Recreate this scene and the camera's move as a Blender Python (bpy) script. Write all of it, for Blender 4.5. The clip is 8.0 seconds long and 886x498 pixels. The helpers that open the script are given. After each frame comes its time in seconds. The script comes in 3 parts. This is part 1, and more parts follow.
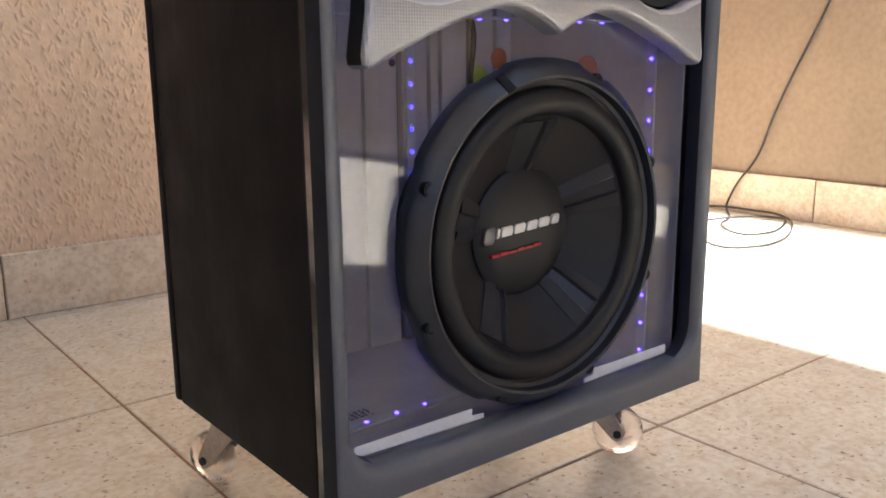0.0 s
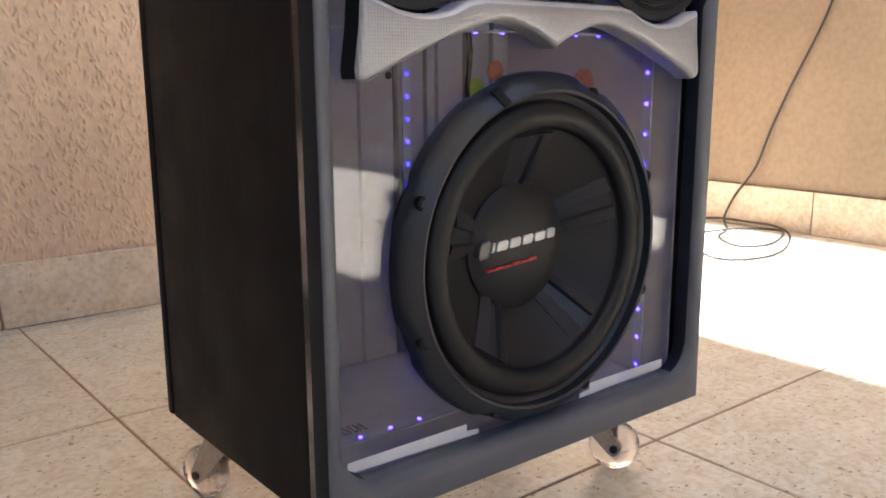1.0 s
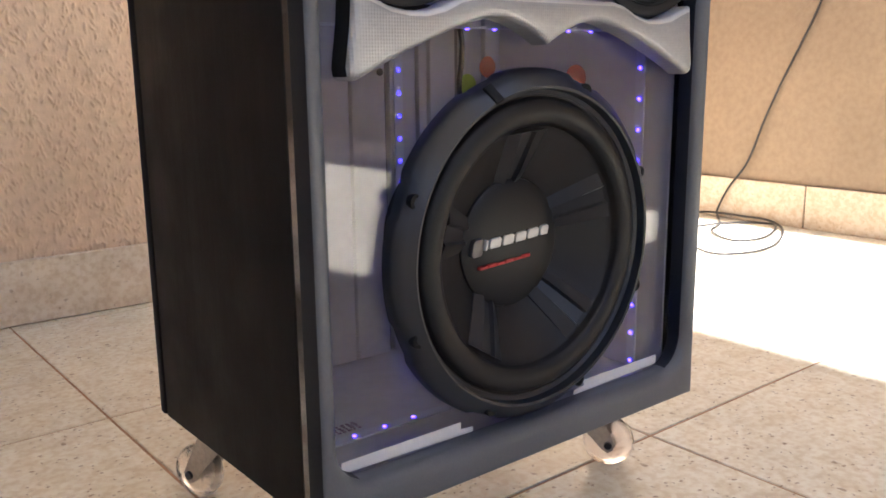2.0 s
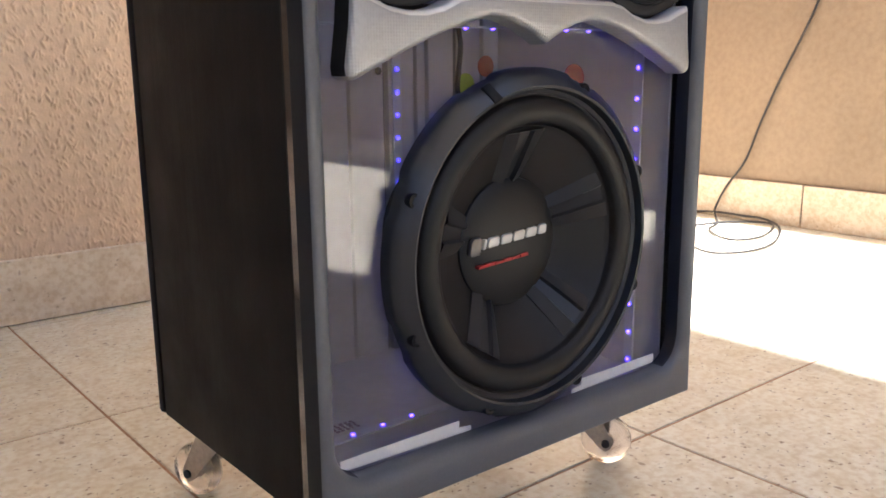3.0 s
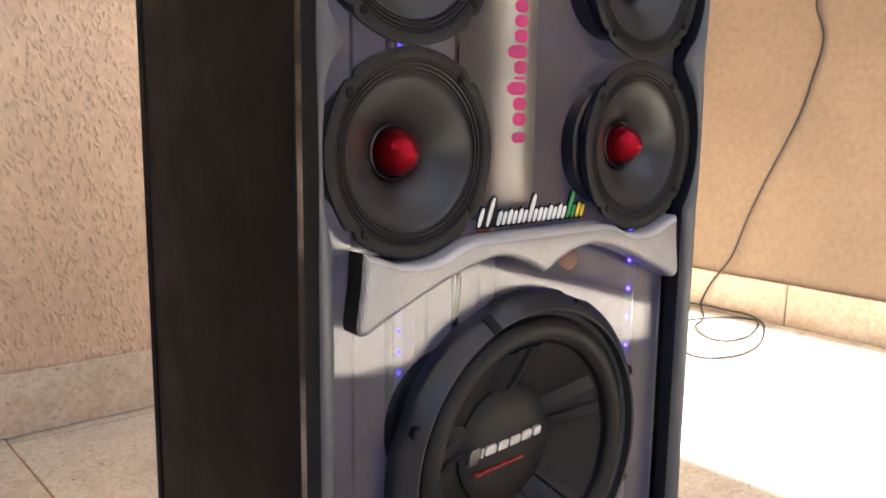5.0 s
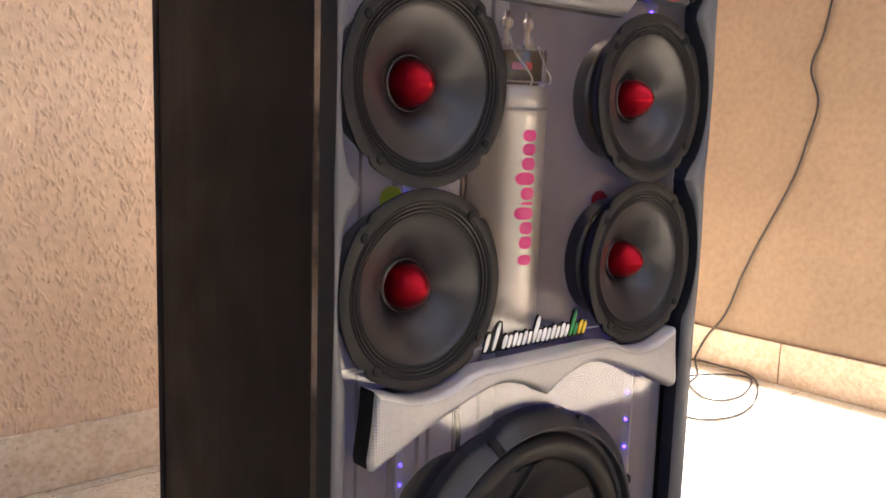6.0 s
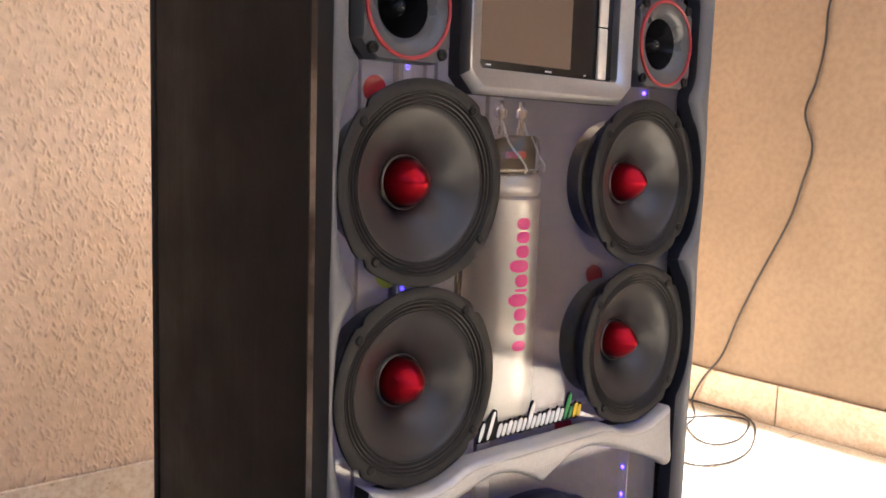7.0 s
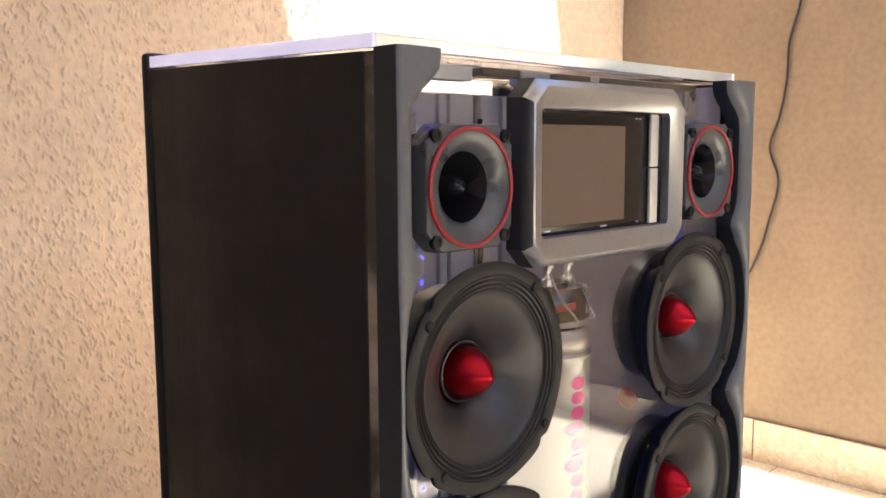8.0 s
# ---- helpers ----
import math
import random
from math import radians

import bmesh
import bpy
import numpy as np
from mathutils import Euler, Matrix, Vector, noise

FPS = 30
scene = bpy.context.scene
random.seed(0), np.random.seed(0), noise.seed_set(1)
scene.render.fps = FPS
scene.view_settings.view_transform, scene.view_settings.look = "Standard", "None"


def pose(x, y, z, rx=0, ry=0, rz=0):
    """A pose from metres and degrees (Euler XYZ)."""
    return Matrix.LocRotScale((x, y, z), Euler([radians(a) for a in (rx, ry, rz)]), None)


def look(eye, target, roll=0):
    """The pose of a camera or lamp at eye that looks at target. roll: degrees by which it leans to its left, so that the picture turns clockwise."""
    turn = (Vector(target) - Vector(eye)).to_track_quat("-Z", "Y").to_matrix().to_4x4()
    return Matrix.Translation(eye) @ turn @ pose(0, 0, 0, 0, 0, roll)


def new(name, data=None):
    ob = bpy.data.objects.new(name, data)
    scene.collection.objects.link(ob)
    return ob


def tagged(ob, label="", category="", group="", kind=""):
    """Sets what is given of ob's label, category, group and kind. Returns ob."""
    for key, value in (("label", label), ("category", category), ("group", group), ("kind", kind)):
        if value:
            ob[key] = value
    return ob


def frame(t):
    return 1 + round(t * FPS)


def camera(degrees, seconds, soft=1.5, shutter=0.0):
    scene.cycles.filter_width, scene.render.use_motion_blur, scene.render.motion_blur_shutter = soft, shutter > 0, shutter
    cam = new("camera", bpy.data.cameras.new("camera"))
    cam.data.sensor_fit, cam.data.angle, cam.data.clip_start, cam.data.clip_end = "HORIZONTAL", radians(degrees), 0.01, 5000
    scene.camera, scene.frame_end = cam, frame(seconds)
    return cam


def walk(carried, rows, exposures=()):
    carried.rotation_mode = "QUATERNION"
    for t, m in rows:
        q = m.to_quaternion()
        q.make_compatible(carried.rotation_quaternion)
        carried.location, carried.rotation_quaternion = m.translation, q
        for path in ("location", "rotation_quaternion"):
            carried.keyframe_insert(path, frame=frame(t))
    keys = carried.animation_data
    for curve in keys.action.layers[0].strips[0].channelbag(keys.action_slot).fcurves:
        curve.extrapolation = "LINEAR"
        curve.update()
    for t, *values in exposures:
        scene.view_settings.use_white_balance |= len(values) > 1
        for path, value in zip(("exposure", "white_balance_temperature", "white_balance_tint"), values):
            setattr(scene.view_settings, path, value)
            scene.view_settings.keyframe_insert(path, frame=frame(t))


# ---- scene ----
cam = camera(54.5, 8.0, soft=1.65)
PATH = [
    (0, (-0.548, -0.531, 0.467), (0.669, 0.997, 0.037), -0.5),
    (0.5, (-0.544, -0.531, 0.469), (0.676, 0.998, 0.05), -0.4),
    (1, (-0.542, -0.529, 0.47), (0.68, 1.0, 0.062), -0.3),
    (1.5, (-0.539, -0.526, 0.471), (0.69, 0.996, 0.057), -0.5),
    (3, (-0.541, -0.527, 0.472), (0.696, 0.987, 0.05), -0.5),
    (3.5, (-0.54, -0.527, 0.478), (0.704, 0.985, 0.068), -0.4),
    (4, (-0.542, -0.526, 0.513), (0.711, 0.986, 0.133), 0.1),
    (4.5, (-0.548, -0.527, 0.577), (0.711, 0.985, 0.219), 0.3),
    (6, (-0.573, -0.522, 0.73), (0.712, 0.983, 0.444), 1.8),
    (6.5, (-0.575, -0.524, 0.763), (0.709, 0.988, 0.508), 1.8),
    (7, (-0.571, -0.521, 0.792), (0.721, 0.987, 0.555), 1.8),
    (7.5, (-0.575, -0.475, 0.844), (0.763, 0.996, 0.632), 1.4),
    (8, (-0.581, -0.39, 0.924), (0.82, 1.018, 0.688), -0.3),
]
walk(cam, [(t, look(eye, target, roll)) for t, eye, target, roll in PATH], exposures=[(0.0, 2.75, 5580, 13), (4.5, 2.92, 5650, 12), (6.0, 2.88, 6120, 20), (7.5, 3.04, 6080, 18), (8.0, 2.98, 5980, 13)])

# ---- world, sun, exposure ----
SUN_WAY = Vector((0.195, 0.45, -1.0))
world = bpy.data.worlds.new("world")
scene.world = world
world.use_nodes = True
wn = world.node_tree.nodes
sky = wn.new("ShaderNodeTexSky")
sky.sky_type, sky.sun_disc = "NISHITA", False
sky.sun_elevation, sky.sun_rotation = radians(63.8), radians(203.4)
world.node_tree.links.new(sky.outputs[0], wn["Background"].inputs[0])
wn["Background"].inputs[1].default_value = 0.065
sun = new("sun", bpy.data.lights.new("sun", "SUN"))
sun.data.energy, sun.data.angle, sun.data.color = 5.0, radians(1.4), (1.0, 0.93, 0.82)
sun.matrix_world = look(-6 * SUN_WAY.normalized(), (0, 0, 0))


# ---- materials ----
def material(name, colour, rough=0.5, metal=0.0, **more):
    m = bpy.data.materials.new(name)
    m.use_nodes = True
    b = m.node_tree.nodes["Principled BSDF"]
    b.inputs["Base Color"].default_value = (*colour, 1)
    b.inputs["Roughness"].default_value, b.inputs["Metallic"].default_value = rough, metal
    for key, value in more.items():
        b.inputs[key.replace("_", " ")].default_value = value
    return m


def node(m, kind, **sets):
    n = m.node_tree.nodes.new(kind)
    for key, value in sets.items():
        n.inputs[key.replace("_", " ")].default_value = value
    return n


def link(m, a, b):
    m.node_tree.links.new(a, b)


def coords(m, scale=(1, 1, 1)):
    tc, mp = node(m, "ShaderNodeTexCoord"), node(m, "ShaderNodeMapping")
    mp.inputs["Scale"].default_value = scale
    link(m, tc.outputs["Object"], mp.inputs["Vector"])
    return mp.outputs[0]


def ramp(m, value, stops):
    r = node(m, "ShaderNodeValToRGB")
    while len(r.color_ramp.elements) < len(stops):
        r.color_ramp.elements.new(0.5)
    for e, (at, colour) in zip(r.color_ramp.elements, stops):
        e.position, e.color = at, (*colour, 1)
    link(m, value, r.inputs[0])
    return r.outputs[0]


def mixed(m, factor, a, b):
    n = m.node_tree.nodes.new("ShaderNodeMix")
    n.data_type, n.blend_type = "RGBA", "MULTIPLY"
    n.inputs[0].default_value = factor
    link(m, a, n.inputs[6])
    link(m, b, n.inputs[7])
    return n.outputs[2]


def bumped(m, height, strength, distance):
    n = node(m, "ShaderNodeBump", Strength=strength, Distance=distance)
    link(m, height, n.inputs["Height"])
    b = m.node_tree.nodes["Principled BSDF"]
    if b.inputs["Normal"].links:
        link(m, b.inputs["Normal"].links[0].from_socket, n.inputs["Normal"])
    link(m, n.outputs[0], b.inputs["Normal"])


def noised(m, scale, detail=4.0, stretch=(1, 1, 1)):
    n = node(m, "ShaderNodeTexNoise", Scale=scale, Detail=detail)
    link(m, coords(m, stretch), n.inputs["Vector"])
    return n.outputs["Fac"]


def paint(m, colour):
    link(m, colour, m.node_tree.nodes["Principled BSDF"].inputs["Base Color"])


def worn(name, colour, rough, spread=0.12, grain=300, bump=0.1, depth=0.0006, metal=0.0, **more):
    """A surface with tone variation at two scales and a fine grain."""
    m = material(name, colour, rough, metal, **more)
    lo, hi = [tuple(c * k for c in colour) for k in (1 - spread, 1 + spread)]
    big = ramp(m, noised(m, 9, 5), ((0.3, lo), (0.7, hi)))
    small = ramp(m, noised(m, grain, 2), ((0.3, (1 - spread,) * 3), (0.7, (1, 1, 1))))
    paint(m, mixed(m, 1.0, big, small))
    r = ramp(m, noised(m, 14, 6), ((0.3, (rough * 0.85,) * 3), (0.75, (min(1, rough * 1.2),) * 3)))
    link(m, r, m.node_tree.nodes["Principled BSDF"].inputs["Roughness"])
    bumped(m, noised(m, grain, 3), bump, depth)
    return m


def stucco(name, colour, lumps):
    m = material(name, colour, 0.92)
    lo, hi = tuple(c * 0.86 for c in colour), tuple(min(1, c * 1.08) for c in colour)
    big = ramp(m, noised(m, 2.2, 6), ((0.3, lo), (0.7, hi)))
    small = ramp(m, noised(m, 60, 4), ((0.32, (0.84, 0.82, 0.8)), (0.62, (1, 1, 1))))
    paint(m, mixed(m, 0.8, big, small))
    bumped(m, noised(m, 220, 4), 0.2, 0.002)
    bumped(m, ramp(m, noised(m, 55, 3, (1, 1, 0.5)), ((0.5, (0, 0, 0)), (0.72, (1, 1, 1)))), lumps, 0.006)
    return m


def terrazzo(name, colour, flecks=1.0):
    """Cream terrazzo with fine brown and grey chips, each tile a shade of its own."""
    m = material(name, colour, 0.55)
    lo, hi = tuple(c * 0.9 for c in colour), tuple(min(1, c * 1.06) for c in colour)
    base = ramp(m, noised(m, 6, 6), ((0.3, lo), (0.7, hi)))
    mottle = ramp(m, noised(m, 95, 6), ((0.38, (0.82, 0.75, 0.65)), (0.58, (1, 1, 1))))
    base = mixed(m, 0.75, base, mottle)
    stain = ramp(m, noised(m, 26, 5), ((0.34, (0.84, 0.77, 0.66)), (0.56, (1, 1, 1))))
    base = mixed(m, 0.6, base, stain)
    warp = node(m, "ShaderNodeTexNoise", Scale=130.0, Detail=3.0)
    link(m, coords(m), warp.inputs["Vector"])
    for scale, stretch, low in ((110, (1, 1, 1), 0.14), (52, (1, 1.6, 1), 0.115), (27, (1.5, 1, 1), 0.075)):
        v = node(m, "ShaderNodeTexVoronoi", Scale=scale)
        bend = m.node_tree.nodes.new("ShaderNodeVectorMath")
        bend.operation = "MULTIPLY_ADD"
        link(m, warp.outputs["Color"], bend.inputs[0])
        bend.inputs[1].default_value = (0.012, 0.012, 0.012)
        link(m, coords(m, stretch), bend.inputs[2])
        link(m, bend.outputs[0], v.inputs["Vector"])
        chips = ramp(m, v.outputs["Distance"], ((low, tuple(1 - flecks * (1 - c) for c in (0.38, 0.30, 0.24))), (low + 0.08, (1, 1, 1))))
        pick = ramp(m, v.outputs["Color"], ((0.5, (0, 0, 0)), (0.62, (1, 1, 1))))
        n = m.node_tree.nodes.new("ShaderNodeMix")
        n.data_type, n.blend_type = "RGBA", "MULTIPLY"
        link(m, pick, n.inputs[0])
        link(m, base, n.inputs[6])
        link(m, chips, n.inputs[7])
        base = n.outputs[2]
    info = node(m, "ShaderNodeObjectInfo")
    tone = ramp(m, info.outputs["Random"], ((0.0, (0.93, 0.92, 0.9)), (1.0, (1, 1, 1))))
    paint(m, mixed(m, 1.0, base, tone))
    rough = ramp(m, noised(m, 12, 5), ((0.3, (0.3,) * 3), (0.7, (0.52,) * 3)))
    link(m, rough, m.node_tree.nodes["Principled BSDF"].inputs["Roughness"])
    bumped(m, noised(m, 160, 3), 0.12, 0.001)
    return m


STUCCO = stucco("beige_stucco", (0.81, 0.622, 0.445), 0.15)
# Same paint darkened to stand for the shade on the east wall.
STUCCO_SHADED = stucco("shaded_stucco", (0.220, 0.161, 0.108), 0.12)
TERRAZZO = terrazzo("cream_terrazzo", (0.76, 0.72, 0.60), 0.85)
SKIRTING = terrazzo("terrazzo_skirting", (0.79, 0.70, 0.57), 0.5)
# Skirting stone darkened to put the east side's shade into its colour.
SHADED_SKIRTING = terrazzo("shaded_skirting", (0.50, 0.42, 0.33), 0.4)
GROUT = worn("brown_grout", (0.38, 0.225, 0.125), 0.95, 0.3, 120, 0.4)
WHITEWASH = worn("white_plaster", (0.72, 0.68, 0.62), 0.9)
VINYL = worn("black_vinyl", (0.0110, 0.0096, 0.0090), 0.6, 0.12, 420, 0.25, Specular_IOR_Level=0.15)
bumped(VINYL, noised(VINYL, 16, 5, (1, 2.2, 0.25)), 0.2, 0.004)
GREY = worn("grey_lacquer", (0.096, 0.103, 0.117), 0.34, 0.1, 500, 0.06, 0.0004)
FRAME_SIDE = worn("frame_side_grey", (0.018, 0.0205, 0.026), 0.5, 0.15, 500, 0.06, 0.0004, Specular_IOR_Level=0.14)
ALUMINIUM = worn("brushed_aluminium", (0.40, 0.41, 0.43), 0.32, 0.08, 380, 0.05, 0.0004, 0.85)
BOARD = worn("silver_lining_board", (0.56, 0.53, 0.54), 0.4, 0.1, 90, 0.08)
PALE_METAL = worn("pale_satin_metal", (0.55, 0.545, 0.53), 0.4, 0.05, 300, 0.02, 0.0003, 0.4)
MAGNET = worn("grey_magnet_steel", (0.13, 0.125, 0.125), 0.35, 0.15, 200, 0.05, 0.0005, 0.6)
CHROME = material("chrome", (0.75, 0.75, 0.76), 0.15, 1.0)
BASKET = worn("black_basket_plastic", (0.0165, 0.0195, 0.025), 0.35, 0.06, 60, 0.0)
RUBBER = worn("black_rubber", (0.006, 0.006, 0.007), 0.46, 0.2, 500, 0.06, Specular_IOR_Level=0.3)
GASKET = worn("matt_black_gasket", (0.0115, 0.0112, 0.0115), 0.55, 0.3, 400, 0.2, Specular_IOR_Level=0.3)
CONE = worn("grey_polymer_cone", (0.010, 0.010, 0.011), 0.42, 0.15, 600, 0.08, Specular_IOR_Level=0.28)
DARK_BOARD = worn("dark_back_board", (0.16, 0.14, 0.15), 0.5, 0.15, 90, 0.08)
SURROUND = worn("pleated_cloth_surround", (0.0105, 0.0105, 0.011), 0.45, 0.2, 500, 0.06, Specular_IOR_Level=0.4)
RIB = worn("glossy_cone_rib", (0.022, 0.022, 0.024), 0.36, 0.1, 600, 0.03, Specular_IOR_Level=0.28)
PAPER = worn("coated_paper_cone", (0.0215, 0.0212, 0.0222), 0.36, 0.15, 700, 0.2, Specular_IOR_Level=0.5)
RED_METAL = material("red_anodised_metal", (0.32, 0.004, 0.014), 0.29, 0.9)
DARK_RED = worn("dark_red_print", (0.36, 0.012, 0.016), 0.5, 0.1, 300, 0.02)
RED = worn("red_paint", (0.55, 0.02, 0.025), 0.4, 0.1, 300, 0.02)
WHITE = worn("white_vinyl_print", (0.78, 0.78, 0.76), 0.5, 0.05, 200, 0.02)
PINK = worn("pink_print", (0.88, 0.03, 0.30), 0.5, 0.06, 200, 0.02)
GREEN = worn("green_print", (0.02, 0.24, 0.06), 0.5, 0.06, 200, 0.02)
YELLOW = worn("yellow_print", (0.75, 0.52, 0.02), 0.5, 0.06, 200, 0.02)
VIOLET = worn("dull_violet_print", (0.20, 0.10, 0.17), 0.5, 0.1, 200, 0.02)
LIME = worn("lime_sticker", (0.45, 0.6, 0.03), 0.5, 0.1, 200, 0.02)
ORANGE = worn("orange_sticker", (0.6, 0.12, 0.03), 0.5, 0.1, 200, 0.02)
BLACK_PRINT = worn("black_print", (0.006, 0.006, 0.0065), 0.55, 0.2, 200, 0.02, Specular_IOR_Level=0.2)
ACRYLIC = material("clear_acrylic", (0.97, 0.98, 0.98), 0.015, 0.0, IOR=1.49, Transmission_Weight=1.0)
WHEEL = material("clear_polyurethane", (0.93, 0.9, 0.88), 0.06, 0.0, IOR=1.45, Transmission_Weight=1.0)
bumped(WHEEL, noised(WHEEL, 70, 5), 0.8, 0.005)
ZINC = worn("zinc_plate", (0.5, 0.46, 0.42), 0.42, 0.2, 200, 0.1, 0.0005, 0.9)
# Brown base colour stands for the wall reflected in the dark glass.
LCD = worn("lcd_glass_brown_reflection", (0.115, 0.085, 0.065), 0.08, 0.03, 200, 0.0)
GLOSS_BLACK = material("gloss_black_plastic", (0.008, 0.008, 0.009), 0.16, Specular_IOR_Level=0.3)
CABLE = worn("black_pvc_cable", (0.02, 0.018, 0.017), 0.45, 0.2, 300, 0.05)
LED = material("blue_led", (0.1, 0.08, 0.9), 0.4)
LED.node_tree.nodes["Principled BSDF"].inputs["Emission Color"].default_value = (0.07, 0.03, 1.0, 1)
LED.node_tree.nodes["Principled BSDF"].inputs["Emission Strength"].default_value = 2.8
# Weaker emission, for the row of leds on the back board.
LED_DIM = material("dim_blue_led", (0.1, 0.08, 0.9), 0.5)
LED_DIM.node_tree.nodes["Principled BSDF"].inputs["Emission Color"].default_value = (0.05, 0.03, 1.0, 1)
LED_DIM.node_tree.nodes["Principled BSDF"].inputs["Emission Strength"].default_value = 0.9
TAPE = worn("white_led_tape", (0.62, 0.62, 0.64), 0.5, 0.06, 200, 0.02)
EDGE_STREAKS = worn("streaked_acrylic_edge", (0.20, 0.20, 0.21), 0.22, 0.5, 40, 0.1, metal=0.85)
# Bright and dark streaks painted in for reflections on the clear edge.
paint(EDGE_STREAKS, ramp(EDGE_STREAKS, noised(EDGE_STREAKS, 7, 5, (1, 1, 1.6)), ((0.44, (0.05, 0.05, 0.05)), (0.64, (0.48, 0.48, 0.49)))))
LID_EDGE = worn("glow_acrylic_edge", (0.96, 0.96, 0.98), 0.45, 0.03, 60, 0.05, Transmission_Weight=0.8)
# Faint emission of the edge itself stands in for led light leaving it.
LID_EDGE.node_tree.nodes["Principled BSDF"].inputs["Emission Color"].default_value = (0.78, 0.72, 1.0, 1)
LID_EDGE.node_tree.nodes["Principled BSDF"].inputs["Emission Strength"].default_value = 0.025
LID_FRONT = material("clear_sawn_lid_edge", (0.93, 0.97, 0.96), 0.2, 0.0, IOR=1.3, Transmission_Weight=0.6)
bumped(LID_FRONT, noised(LID_FRONT, 38, 4, (1, 1, 2.5)), 0.4, 0.003)
HORN = worn("dark_grey_horn", (0.052, 0.058, 0.067), 0.3, 0.08, 300, 0.02, 0.0003)
RING_RED = worn("dull_red_ring", (0.28, 0.012, 0.018), 0.45, 0.1, 300, 0.02)
BEZEL_SIDE = worn("bezel_side_dark", (0.026, 0.026, 0.029), 0.5, 0.15, 300, 0.05)
STEEL_CAN = worn("satin_steel_can", (0.46, 0.43, 0.41), 0.45, 0.05, 300, 0.03, 0.0003, 0.7)

# perforated weave of small square cells on the trim plate
MESHED = worn("silver_weave", (0.35, 0.355, 0.37), 0.4, 0.08, 300, 0.03, 0.0003, 0.6)
for axis in ("X", "Z"):
    w = node(MESHED, "ShaderNodeTexWave", Scale=125.0)
    w.bands_direction = axis
    link(MESHED, coords(MESHED), w.inputs["Vector"])
    bumped(MESHED, w.outputs["Fac"], 0.16, 0.0008)


# ---- mesh helpers ----
WORLD = {}
CACHE = {}


def mesh_of(name, bm, mat, smooth=True):
    me = bpy.data.meshes.new(name)
    bmesh.ops.recalc_face_normals(bm, faces=bm.faces)
    bm.to_mesh(me)
    bm.free()
    me.materials.append(mat)
    if smooth:
        me.polygons.foreach_set("use_smooth", [True] * len(me.polygons))
        me.set_sharp_from_angle(angle=radians(38))
    return me


def part(name, bm, mat, parent=None, label="", at=Matrix(), smooth=True):
    """Links a bmesh (or a mesh already made) as one object at a place of the world, under a thing or a part."""
    me = bm if isinstance(bm, bpy.types.Mesh) else mesh_of(name, bm, mat, smooth)
    ob = new(name, me)
    ob.matrix_basis = at
    WORLD[ob] = at
    if parent:
        ob.parent = parent
        ob.matrix_parent_inverse = WORLD[parent].inverted()
    return tagged(ob, label)


def shared(key, make, mat, smooth=True):
    if key not in CACHE:
        CACHE[key] = mesh_of(key, make(), mat, smooth)
    return CACHE[key]


def lathe(profile, n=72, wobble=None):
    """Turns (radius, y) pairs round the y axis."""
    bm = bmesh.new()
    rings = []
    for k, (r, y) in enumerate(profile):
        if r < 1e-6:
            rings.append([bm.verts.new((0, y, 0))] * n)
        else:
            ring = []
            for i in range(n):
                a = 2 * math.pi * i / n
                q = r + (wobble(a, k) if wobble else 0.0)
                ring.append(bm.verts.new((q * math.cos(a), y, q * math.sin(a))))
            rings.append(ring)
    for a, b in zip(rings, rings[1:]):
        for i in range(n):
            j = (i + 1) % n
            quad = []
            for v in (a[i], a[j], b[j], b[i]):
                if v not in quad:
                    quad.append(v)
            if len(quad) > 2:
                bm.faces.new(quad)
    return bm


def box(x0, x1, y0, y1, z0, z1, bevel=0.0, segments=2):
    bm = bmesh.new()
    bmesh.ops.create_cube(bm, size=1.0)
    for v in bm.verts:
        v.co = Vector(((x0 + x1) / 2 + v.co.x * (x1 - x0), (y0 + y1) / 2 + v.co.y * (y1 - y0), (z0 + z1) / 2 + v.co.z * (z1 - z0)))
    if bevel:
        bmesh.ops.bevel(bm, geom=bm.edges[:], offset=bevel, segments=segments, profile=0.5, affect="EDGES")
    return bm


def prism(outline, y0, y1, bevel=0.0, segments=3):
    """An outline in x and z, given depth from y0 (front) to y1, with its front edges rounded."""
    bm = bmesh.new()
    front = [bm.verts.new((x, y0, z)) for x, z in outline]
    back = [bm.verts.new((x, y1, z)) for x, z in outline]
    face = bm.faces.new(front)
    bm.faces.new(back[::-1])
    for i in range(len(outline)):
        j = (i + 1) % len(outline)
        bm.faces.new((front[i], back[i], back[j], front[j]))
    bmesh.ops.recalc_face_normals(bm, faces=bm.faces)
    if bevel:
        bmesh.ops.bevel(bm, geom=list(face.edges), offset=bevel, segments=segments, profile=0.5, affect="EDGES", clamp_overlap=True)
    bmesh.ops.triangulate(bm, faces=[f for f in bm.faces if len(f.verts) > 4])
    return bm


def joined(pieces):
    """One bmesh out of several."""
    out = bmesh.new()
    for bm in pieces:
        me = bpy.data.meshes.new("tmp")
        bm.to_mesh(me)
        bm.free()
        out.from_mesh(me)
        bpy.data.meshes.remove(me)
    return out


def moved(bm, m):
    bmesh.ops.transform(bm, matrix=m, verts=bm.verts)
    return bm


def spline(points, steps=10):
    """A smooth line through the points."""
    p = [Vector(q) for q in points]
    p = [2 * p[0] - p[1]] + p + [2 * p[-1] - p[-2]]
    out = []
    for i in range(1, len(p) - 2):
        for k in range(steps):
            t = k / steps
            a, b, c, d = p[i - 1:i + 3]
            out.append(0.5 * (2 * b + (c - a) * t + (2 * a - 5 * b + 4 * c - d) * t * t + (3 * b - a - 3 * c + d) * t ** 3))
    return out + [p[-2]]


